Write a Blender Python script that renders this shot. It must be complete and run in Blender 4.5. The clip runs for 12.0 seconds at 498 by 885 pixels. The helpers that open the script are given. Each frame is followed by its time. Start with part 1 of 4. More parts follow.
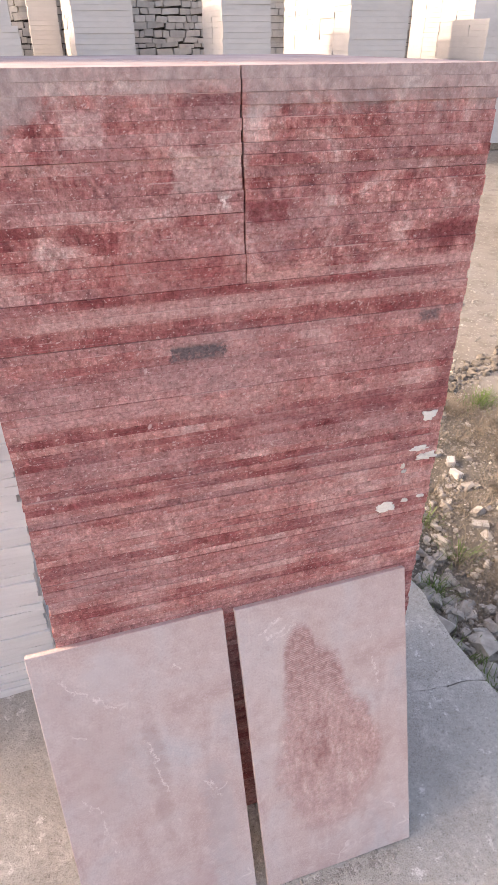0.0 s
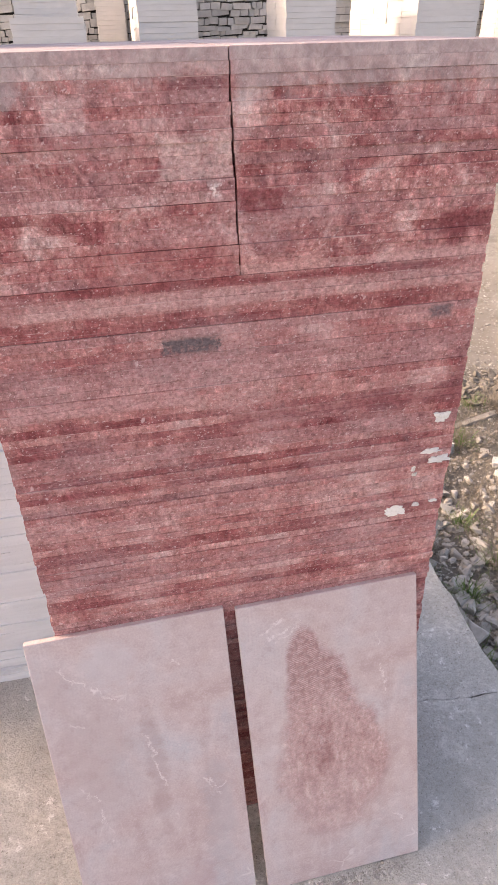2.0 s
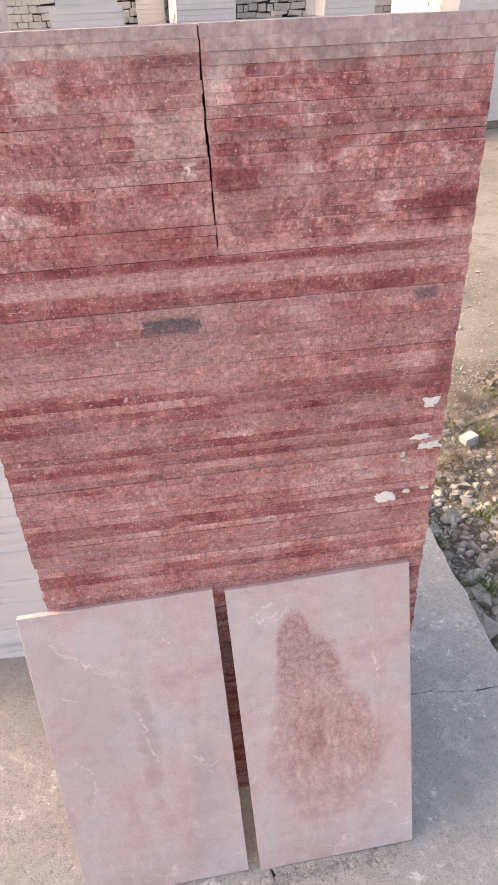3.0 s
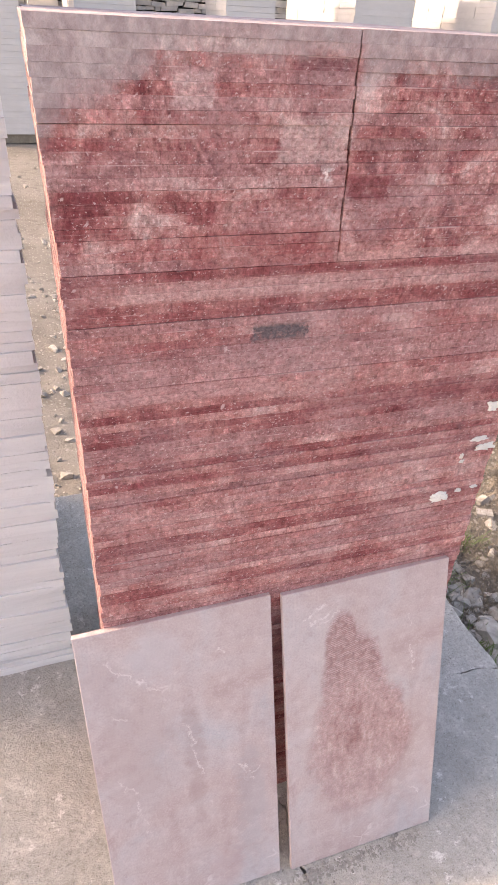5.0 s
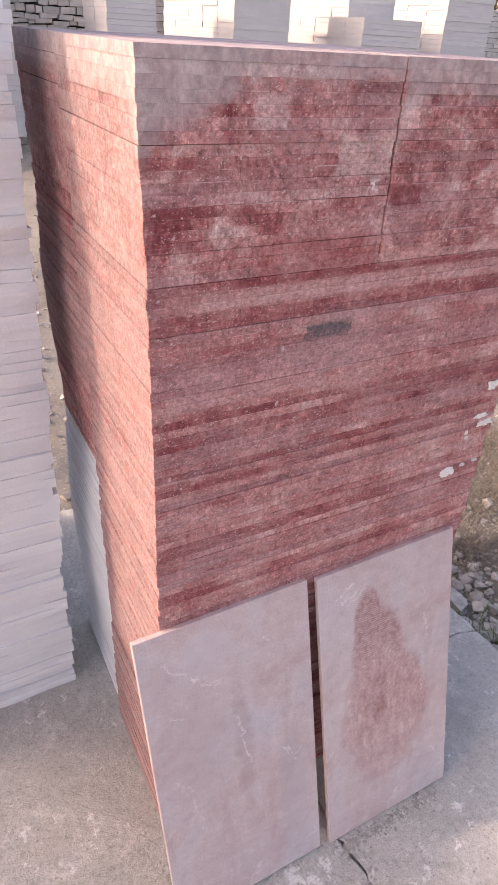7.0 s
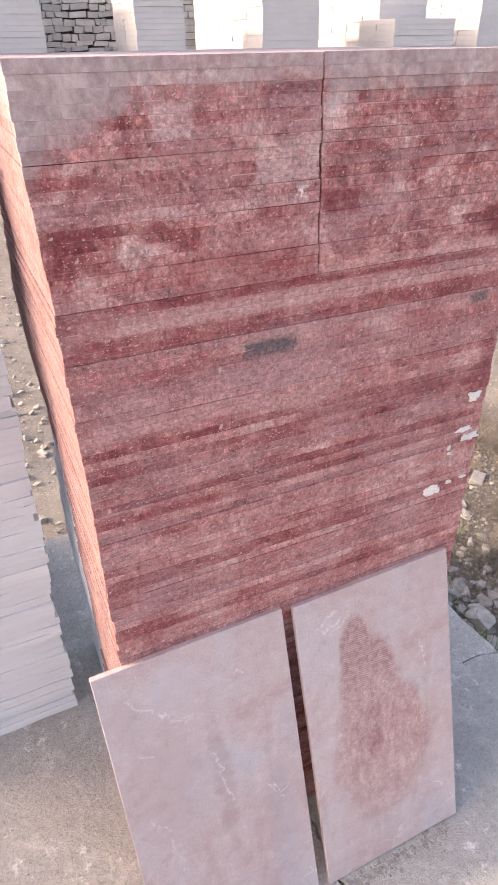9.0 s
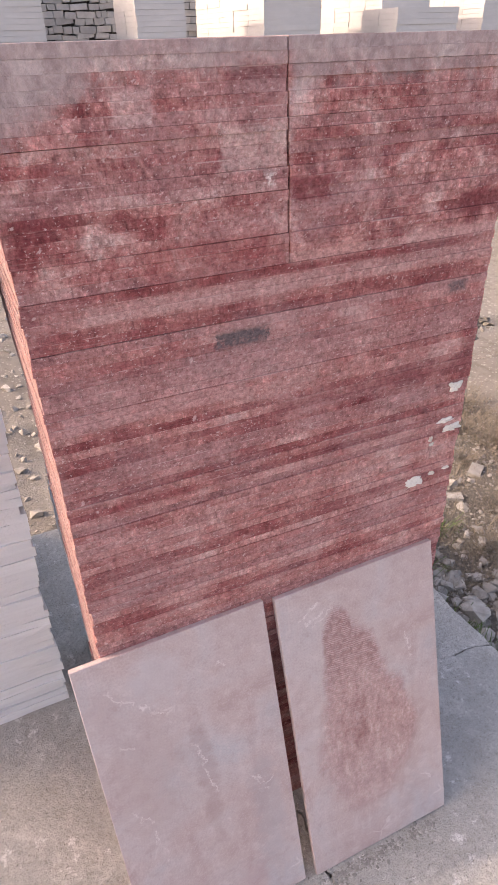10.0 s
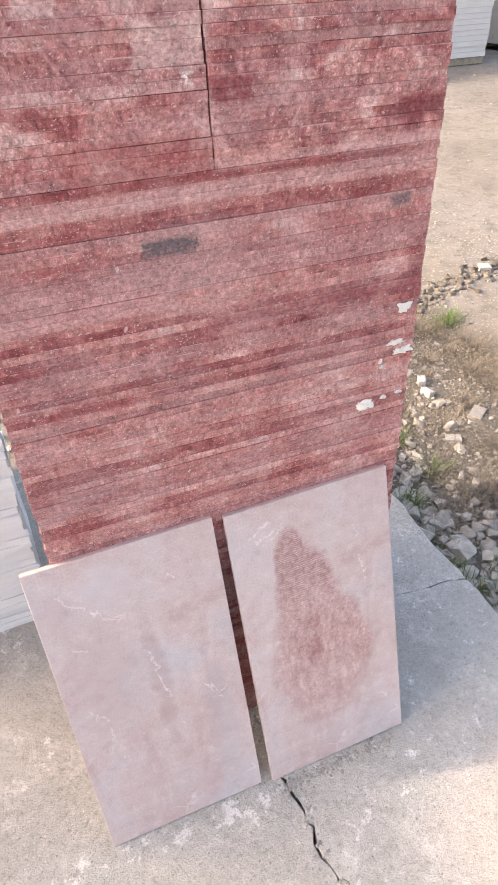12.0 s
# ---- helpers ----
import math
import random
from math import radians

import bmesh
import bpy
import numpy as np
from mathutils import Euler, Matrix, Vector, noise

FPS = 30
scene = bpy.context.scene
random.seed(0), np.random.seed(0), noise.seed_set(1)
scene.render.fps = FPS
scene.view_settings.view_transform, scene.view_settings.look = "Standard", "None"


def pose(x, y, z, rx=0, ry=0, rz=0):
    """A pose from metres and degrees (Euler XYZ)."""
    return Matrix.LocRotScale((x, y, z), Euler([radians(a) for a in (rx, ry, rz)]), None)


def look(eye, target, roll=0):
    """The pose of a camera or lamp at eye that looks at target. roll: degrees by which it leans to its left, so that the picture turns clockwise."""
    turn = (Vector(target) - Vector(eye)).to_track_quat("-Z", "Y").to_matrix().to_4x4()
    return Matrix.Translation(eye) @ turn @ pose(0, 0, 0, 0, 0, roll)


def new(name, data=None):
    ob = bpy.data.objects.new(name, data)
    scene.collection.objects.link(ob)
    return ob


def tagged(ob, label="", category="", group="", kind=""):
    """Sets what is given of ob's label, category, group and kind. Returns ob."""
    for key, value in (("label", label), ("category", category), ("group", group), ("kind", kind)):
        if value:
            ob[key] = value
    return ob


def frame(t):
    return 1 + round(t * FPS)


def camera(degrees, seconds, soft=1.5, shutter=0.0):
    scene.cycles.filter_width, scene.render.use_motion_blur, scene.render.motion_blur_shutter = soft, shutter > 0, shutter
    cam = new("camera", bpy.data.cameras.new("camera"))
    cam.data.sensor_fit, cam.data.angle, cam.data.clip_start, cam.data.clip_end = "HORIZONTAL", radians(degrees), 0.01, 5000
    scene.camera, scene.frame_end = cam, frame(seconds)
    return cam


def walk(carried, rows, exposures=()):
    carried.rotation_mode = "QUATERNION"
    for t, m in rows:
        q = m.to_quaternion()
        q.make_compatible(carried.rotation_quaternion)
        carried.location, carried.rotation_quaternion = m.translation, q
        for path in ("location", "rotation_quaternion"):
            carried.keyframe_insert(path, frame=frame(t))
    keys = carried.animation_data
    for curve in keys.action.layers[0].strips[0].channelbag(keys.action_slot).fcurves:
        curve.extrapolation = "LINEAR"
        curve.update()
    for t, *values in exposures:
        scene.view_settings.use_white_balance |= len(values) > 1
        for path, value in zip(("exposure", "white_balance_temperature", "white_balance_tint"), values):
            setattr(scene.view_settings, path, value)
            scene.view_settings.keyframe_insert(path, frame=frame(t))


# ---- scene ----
cam = camera(43.1, 12.0, soft=1.3)
PATH = [
    (0, (0.092, -0.688, 1.367), (0.584, 0.927, 0.294), -0.2),
    (0.5, (0.171, -0.712, 1.37), (0.536, 0.963, 0.341), -1.5),
    (1, (0.165, -0.709, 1.365), (0.481, 0.95, 0.292), -1.0),
    (1.5, (0.161, -0.688, 1.364), (0.521, 0.932, 0.248), -0.7),
    (2, (0.172, -0.683, 1.36), (0.49, 0.959, 0.265), -1.5),
    (2.5, (0.209, -0.686, 1.355), (0.468, 0.956, 0.243), -2.4),
    (3, (0.238, -0.704, 1.35), (0.44, 0.943, 0.234), -2.7),
    (5, (-0.014, -0.631, 1.356), (0.534, 0.928, 0.228), 3.4),
    (5.5, (-0.087, -0.646, 1.347), (0.556, 0.877, 0.221), 4.5),
    (6, (-0.127, -0.692, 1.367), (0.525, 0.839, 0.256), 2.4),
    (6.5, (-0.204, -0.641, 1.367), (0.56, 0.909, 0.36), 2.0),
    (7, (-0.211, -0.607, 1.36), (0.617, 0.852, 0.27), 3.7),
    (9, (-0.069, -0.621, 1.355), (0.62, 0.923, 0.286), -1.0),
    (9.5, (-0.056, -0.637, 1.358), (0.648, 0.912, 0.306), -1.2),
    (10, (-0.032, -0.635, 1.349), (0.635, 0.907, 0.264), -1.6),
    (10.5, (0.019, -0.647, 1.347), (0.646, 0.927, 0.285), -2.5),
    (11, (0.068, -0.662, 1.338), (0.604, 0.927, 0.249), -3.7),
    (11.5, (0.093, -0.684, 1.319), (0.554, 0.809, 0.071), -4.3),
    (12, (0.066, -0.716, 1.316), (0.61, 0.777, 0.101), -2.4),
]
EXPOSURES = [(0, 1.97, 8330, 19), (2, 1.96, 8390, 19), (3, 2.04, 8390, 18), (5, 2.07, 8330, 18), (6, 1.95, 8080, 19),
             (6.5, 1.91, 7880, 21), (7, 1.73, 7860, 23), (8, 1.85, 7970, 20), (9, 2.01, 7880, 19), (9.5, 1.76, 7950, 20),
             (10, 1.72, 8080, 21), (11, 1.93, 8270, 19), (11.5, 2.26, 8080, 14), (12, 2.25, 8080, 13)]
walk(cam, [(t, look(eye, target, roll)) for t, eye, target, roll in PATH], EXPOSURES)

# ---- light ----
SUN_TO = Vector((-0.80, 0.28, 0.55)).normalized()      # towards the sun
world = bpy.data.worlds.new("world")
scene.world = world
world.use_nodes = True
wn, wl = world.node_tree.nodes, world.node_tree.links
sky = wn.new("ShaderNodeTexSky")
sky.sky_type, sky.sun_disc = "NISHITA", False
sky.sun_elevation = math.asin(SUN_TO.z)
sky.sun_rotation = math.atan2(SUN_TO.x, SUN_TO.y)
sky.dust_density, sky.air_density, sky.ozone_density = 3.0, 0.8, 0.6
wl.new(sky.outputs[0], wn["Background"].inputs[0])
wn["Background"].inputs[1].default_value = 0.15
sun = new("sun", bpy.data.lights.new("sun", "SUN"))
sun.data.energy, sun.data.angle, sun.data.color = 1.0, radians(1.8), (1.0, 0.94, 0.87)
sun.matrix_basis = SUN_TO.to_track_quat("Z", "Y").to_matrix().to_4x4()


# ---- materials ----
class Nodes:
    """A short way to write node materials."""

    def __init__(self, name, rough=0.8, metal=0.0):
        self.m = bpy.data.materials.new(name)
        self.m.use_nodes = True
        self.t = self.m.node_tree
        self.b = self.t.nodes["Principled BSDF"]
        self.b.inputs["Roughness"].default_value = rough
        self.b.inputs["Metallic"].default_value = metal
        self.b.inputs["Specular IOR Level"].default_value = 0.35

    def n(self, kind, **values):
        node = self.t.nodes.new("ShaderNode" + kind)
        for k, v in values.items():
            if k == "blend":
                node.blend_type = v
            elif k == "op":
                node.operation = v
            elif k == "data":
                node.data_type = v
            elif k == "feature":
                node.feature = v
        return node

    def put(self, node, key, value):
        if isinstance(value, bpy.types.NodeSocket):
            self.t.links.new(value, node.inputs[key])
        else:
            node.inputs[key].default_value = value

    def where(self, local=False):
        return self.n("TexCoord").outputs["Object"] if local else self.n("NewGeometry").outputs["Position"]

    def scaled(self, vec, s):
        m = self.n("Mapping")
        self.put(m, "Vector", vec)
        m.inputs["Scale"].default_value = s
        return m.outputs[0]

    def noise(self, vec, scale, detail=4.0, rough=0.6, distort=0.0):
        x = self.n("TexNoise")
        self.put(x, "Vector", vec)
        x.inputs["Scale"].default_value = scale
        x.inputs["Detail"].default_value = detail
        x.inputs["Roughness"].default_value = rough
        x.inputs["Distortion"].default_value = distort
        return x.outputs[0]

    def cells(self, vec, scale, feature="F1"):
        x = self.n("TexVoronoi", feature=feature)
        self.put(x, "Vector", vec)
        x.inputs["Scale"].default_value = scale
        return x

    def ramp(self, value, stops):
        x = self.n("ValToRGB")
        self.put(x, 0, value)
        e = x.color_ramp.elements
        while len(e) < len(stops):
            e.new(0.5)
        for el, (p, c) in zip(e, stops):
            el.position = p
            el.color = (*c, 1) if isinstance(c, tuple) else (c, c, c, 1)
        return x.outputs[0]

    def mix(self, f, a, b, blend="MIX"):
        x = self.n("Mix", data="RGBA", blend=blend)
        for key, v in ((0, f), (6, a), (7, b)):
            if isinstance(v, tuple):
                v = (*v, 1)
            self.put(x, key, v)
        return x.outputs[2]

    def math(self, op, a, b=0.0):
        x = self.n("Math", op=op)
        self.put(x, 0, a)
        self.put(x, 1, b)
        return x.outputs[0]

    def axis(self, vec, k):
        x = self.n("SeparateXYZ")
        self.put(x, 0, vec)
        return x.outputs[k]

    def random(self):
        return self.n("ObjectInfo").outputs["Random"]

    def island(self):
        return self.n("NewGeometry").outputs["Random Per Island"]

    def bump(self, height, strength=0.4, distance=0.002):
        x = self.n("Bump")
        x.inputs["Strength"].default_value = strength
        x.inputs["Distance"].default_value = distance
        self.put(x, "Height", height)
        self.t.links.new(x.outputs[0], self.b.inputs["Normal"])

    def done(self, color):
        self.put(self.b, "Base Color", (*color, 1) if isinstance(color, tuple) else color)
        return self.m


def red_stone(name, upper):
    """upper: the cloudy, patchy rock of the small tiles; otherwise the long tiles, each more of one tone."""
    k = Nodes(name, 0.82)
    k.b.inputs["Specular IOR Level"].default_value = 0.18
    p = k.where()
    r = k.random()
    x, y, z = k.axis(p, 0), k.axis(p, 1), k.axis(p, 2)
    # each tile was cut from its own piece of rock: shift the pattern by tile
    own = k.n("CombineXYZ")
    k.put(own, 0, k.math("MULTIPLY", r, 37.0))
    k.put(own, 2, k.math("MULTIPLY", r, 53.0))
    moved = k.n("VectorMath", op="ADD")
    k.put(moved, 0, p)
    k.put(moved, 1, own.outputs[0])
    q = moved.outputs[0]
    tone = k.math("SUBTRACT", k.math("FRACT", k.math("MULTIPLY", r, 7.31)), 0.5)
    odd = k.math("FRACT", k.math("MULTIPLY", r, 23.7))
    # rock that changes along the tile, and clouds that run on over several tiles
    along = k.math("SUBTRACT", k.noise(k.scaled(q, (24, 24, 5) if upper else (17, 17, 4)), 1.0, 5, 0.62, 0.5), 0.5)
    cloud = k.math("SUBTRACT", k.noise(k.scaled(p, (1, 1, 0.8)), 17 if upper else 9, 8 if upper else 5, 0.72 if upper else 0.62, 0.7), 0.5)
    cut = k.math("SUBTRACT", k.axis(k.cells(k.scaled(k.mix(0.012, q, k.noise(p, 90, 4)), (38, 38, 2) if upper else (9, 9, 1)), 1.0).outputs[1], 0), 0.5)
    batch = k.math("SUBTRACT", k.noise(k.scaled(p, (0.3, 0.3, 30)), 1.0, 3, 0.6), 0.5)
    v = 0.47 if upper else 0.44
    for part_of, much in ((tone, 0.15 if upper else 0.33), (along, 0.60 if upper else 0.95), (cloud, 2.3 if upper else 0.9), (cut, 0.17 if upper else 0.10), (batch, 0.2 if upper else 0.35)):
        v = k.math("ADD", k.math("MULTIPLY", part_of, much), v)
    # one tile in six is much darker or paler than its neighbours
    v = k.math("ADD", v, k.ramp(odd, [(0.08, -0.15), (0.09, 0.0), (0.92, 0.0), (0.93, 0.12)]))
    c = k.ramp(v, [(0.08, (0.200, 0.046, 0.050)), (0.28, (0.300, 0.090, 0.087)), (0.46, (0.405, 0.158, 0.146)),
                   (0.62, (0.490, 0.234, 0.211)), (0.80, (0.580, 0.348, 0.318)), (0.96, (0.66, 0.47, 0.435))])
    # some tiles are cut from greyer rock
    c = k.mix(k.ramp(k.math("FRACT", k.math("MULTIPLY", r, 41.3)), [(0.70, 0.0), (0.80, 0.42)]), c, (0.43, 0.245, 0.235))
    # mottling of pebbly limestone at three sizes
    mot = k.noise(k.scaled(q, (1.1, 1.1, 0.9)), 62, 5, 0.68, 0.5)
    c = k.mix(1.0, c, k.ramp(mot, [(0.28, 0.56), (0.43, 0.90), (0.56, 1.06), (0.70, 1.48)] if upper else [(0.28, 0.58), (0.43, 0.90), (0.56, 1.06), (0.70, 1.40)]), "MULTIPLY")
    crumb = k.noise(k.scaled(p, (0.8, 0.8, 1.2)), 200, 4, 0.72, 0.3)
    c = k.mix(1.0, c, k.ramp(crumb, [(0.28, (0.56, 0.50, 0.50)), (0.45, (0.94, 0.92, 0.92)), (0.56, (1.05, 1.06, 1.06)), (0.71, (1.45, 1.62, 1.62))]), "MULTIPLY")
    fine = k.noise(p, 480, 3, 0.7)
    c = k.mix(1.0, c, k.ramp(fine, [(0.30, 0.80), (0.5, 1.0), (0.70, 1.22)]), "MULTIPLY")
    # short upright marks that the saw has torn out of the face
    torn_out = k.noise(k.scaled(q, (260, 260, 70)), 1.0, 3, 0.6, 0.6)
    c = k.mix(1.0, c, k.ramp(torn_out, [(0.32, 0.70), (0.47, 1.0), (0.60, 1.02), (0.72, 1.32)]), "MULTIPLY")
    # veins of dark clay round the pebbles, here and there
    vein = k.ramp(k.cells(k.scaled(k.mix(0.02, q, k.noise(p, 70, 3)), (75, 75, 60)), 1.0, "DISTANCE_TO_EDGE").outputs[0], [(0.0, 1.0), (0.07, 0.0)])
    c = k.mix(k.math("MULTIPLY", vein, k.ramp(k.noise(p, 21, 3, 0.6), [(0.50, 0.0), (0.64, 0.50)])), c, (0.19, 0.045, 0.048))
    # saw marks along the tiles
    streak = k.noise(k.scaled(p, (7, 7, 460)), 1.0, 3, 0.6)
    c = k.mix(k.ramp(streak, [(0.54, 0.0), (0.75, 0.26)]), c, (0.60, 0.38, 0.36))
    c = k.mix(k.ramp(streak, [(0.28, 0.34), (0.42, 0.0)]), c, (0.24, 0.065, 0.066))
    # shell fragments: specks, a few larger ones, and thin curved ones
    for scale, keep, stretch, lo, hi in ((330, 0.80, (0.8, 1.0, 1.2), 0.22, 0.40), (170, 0.90, (0.6, 1.0, 1.3), 0.18, 0.32), (75, 0.955, (1.3, 1.0, 0.8), 0.14, 0.26)):
        chip = k.cells(k.scaled(k.mix(0.014, q, k.noise(p, 160, 3)), stretch), scale)
        size = k.ramp(chip.outputs[0], [(lo, 1.0), (hi, 0.0)])
        some = k.ramp(k.axis(chip.outputs[1], 0), [(keep, 0.0), (keep + 0.02, 1.0)])
        c = k.mix(k.math("MULTIPLY", k.math("MULTIPLY", size, some), 0.60), c, (0.70, 0.50, 0.465))
    shell = k.cells(k.scaled(k.mix(0.010, q, k.noise(p, 60, 2)), (58, 58, 52)), 1.0)
    curl = k.math("MULTIPLY", k.ramp(shell.outputs[0], [(0.20, 0.0), (0.24, 1.0), (0.30, 0.0)]), k.ramp(k.axis(shell.outputs[1], 1), [(0.86, 0.0), (0.88, 0.7)]))
    c = k.mix(k.math("MULTIPLY", curl, k.ramp(k.noise(p, 110, 2), [(0.46, 0.0), (0.54, 1.0)])), c, (0.68, 0.48, 0.45))
    # pale arrises: the upper edge of a tile is paler for part of its length
    course = k.math("ADD", k.math("MULTIPLY", k.math("SUBTRACT", z, SPLIT), 1.0 / (UPPER if upper else LAYER)), LAYERS - SMALL)
    layer = k.math("FLOOR", course)
    rim = k.math("SUBTRACT", course, layer)
    spot = k.n("CombineXYZ")
    k.put(spot, 0, k.math("MULTIPLY", x, 13.0))
    k.put(spot, 1, k.math("MULTIPLY", y, 13.0))
    k.put(spot, 2, k.math("MULTIPLY", layer, 5.37))
    pale_rim = k.ramp(k.noise(spot.outputs[0], 1.0, 5, 0.7), [(0.53, 0.0), (0.60, 0.62)])
    c = k.mix(k.math("MULTIPLY", k.ramp(rim, [(0.88, 0.0), (0.94, 1.0)]), pale_rim), c, (0.66, 0.43, 0.40))
    # dry stone dust that dulls parts of the face
    dust = k.math("MULTIPLY", k.ramp(k.noise(k.scaled(p, (1, 1, 2.2)), 5.5, 5, 0.65), [(0.46, 0.0), (0.64, 0.46)]), k.ramp(crumb, [(0.36, 0.3), (0.6, 1.0)]))
    c = k.mix(dust, c, (0.50, 0.335, 0.325))
    # dust on the sawn side, coloured darker to hold down the sunlight there
    side = k.math("MULTIPLY", k.ramp(x, [(0.004, 0.80), (0.012, 0.0)]), k.ramp(k.noise(p, 38, 6, 0.75), [(0.34, 0.25), (0.58, 1.0)]))
    side = k.math("MULTIPLY", side, k.ramp(y, [(0.0, 0.0), (0.004, 1.0)]))
    c = k.mix(side, c, k.ramp(k.noise(p, 150, 4, 0.7), [(0.35, (0.215, 0.142, 0.134)), (0.65, (0.40, 0.305, 0.292))]))
    # odd patches in the rock: dark grey inclusions and pale ones
    for x0, x1, z0, z1, tint, much in ((0.205, 0.272, 1.0402, 1.0622, (0.125, 0.098, 0.102), 0.95), (0.536, 0.566, 1.054, 1.072, (0.135, 0.105, 0.112), 0.8),
                                       (0.220, 0.297, 1.232, 1.276, (0.66, 0.50, 0.46), 0.42), (0.271, 0.281, 1.2145, 1.2285, (0.80, 0.68, 0.64), 0.85),
                                       (0.115, 0.155, 1.280, 1.312, (0.66, 0.50, 0.47), 0.40), (0.530, 0.596, 1.158, 1.184, (0.205, 0.052, 0.056), 0.85),
                                       (0.298, 0.350, 1.194, 1.222, (0.205, 0.042, 0.047), 0.8), (0.300, 0.40, 1.126, 1.152, (0.60, 0.32, 0.285), 0.5),
                                       (0.46, 0.60, 1.128, 1.145, (0.62, 0.36, 0.33), 0.55), (0.13, 0.30, 1.128, 1.170, (0.33, 0.085, 0.080), 0.45),
                                       (0.28, 0.60, 0.935, 0.9507, (0.235, 0.062, 0.066), 0.6), (0.02, 0.24, 0.972, 0.9955, (0.50, 0.29, 0.275), 0.55),
                                       (0.06, 0.60, 1.0962, 1.1182, (0.53, 0.335, 0.31), 0.5)):
        wob = k.math("MULTIPLY", k.math("SUBTRACT", k.noise(p, 75, 6, 0.75), 0.5), 0.045)
        dx = k.math("SUBTRACT", k.math("ABSOLUTE", k.math("SUBTRACT", k.math("ADD", x, wob), (x0 + x1) / 2)), (x1 - x0) / 2)
        dz = k.math("SUBTRACT", k.math("ABSOLUTE", k.math("SUBTRACT", k.math("ADD", z, k.math("MULTIPLY", wob, 0.10)), (z0 + z1) / 2)), (z1 - z0) / 2)
        torn = k.ramp(k.noise(p, 120, 5, 0.75), [(0.36, 0.42), (0.50, 1.0)])
        inside = k.ramp(k.math("ADD", k.math("MAXIMUM", dx, dz), 0.5), [(0.4975, much), (0.5012, 0.0)])
        shade = k.mix(1.0, tint, k.ramp(crumb, [(0.34, 0.62), (0.5, 1.0), (0.66, 1.35)]), "MULTIPLY")
        c = k.mix(k.math("MULTIPLY", inside, torn), c, shade)
    # grey stone-dust film on the topmost tiles, with a ragged, fading lower edge
    step = k.math("ADD", k.math("MULTIPLY", k.math("SUBTRACT", layer, LAYERS - SMALL), UPPER), SPLIT)
    edge = k.math("ADD", k.math("ADD", k.math("MULTIPLY", step, 0.7), k.math("MULTIPLY", z, 0.3)), 0.004)
    edge = k.math("ADD", edge, k.math("MULTIPLY", k.math("SUBTRACT", k.noise(p, 17, 7, 0.75, 0.4), 0.5), 0.085))
    corner = k.math("MAXIMUM", k.math("SUBTRACT", 0.15, x), 0.0)
    corner = k.math("MULTIPLY", k.math("POWER", corner, 1.4), 1.05)
    corner = k.math("MULTIPLY", corner, k.ramp(y, [(0.004, 1.0), (0.03, 0.25)]))
    right = k.math("MULTIPLY", k.ramp(x, [(0.298, 0.0), (0.303, 1.0)]), 0.019)
    film = k.ramp(k.math("SUBTRACT", k.math("ADD", k.math("ADD", edge, corner), right), 0.9), [(0.420, 0.0), (0.434, 0.50), (0.456, 0.80)])
    c = k.mix(film, c, k.mix(k.ramp(mot, [(0.38, 0.0), (0.6, 1.0)]), (0.36, 0.285, 0.275), (0.50, 0.425, 0.41)))
    # the honed face of the topmost tiles, dulled by dust
    up = k.ramp(k.axis(k.n("NewGeometry").outputs["Normal"], 2), [(0.6, 0.0), (0.8, 1.0)])
    face = k.ramp(k.noise(p, 9, 6, 0.65), [(0.35, (0.40, 0.295, 0.285)), (0.65, (0.52, 0.42, 0.405))])
    c = k.mix(k.math("MULTIPLY", up, k.math("GREATER_THAN", z, TOP - 0.007)), c, face)
    k.bump(k.math("ADD", k.math("ADD", fine, k.math("MULTIPLY", mot, 1.6)), crumb), 0.55, 0.0015)
    return k.done(c)


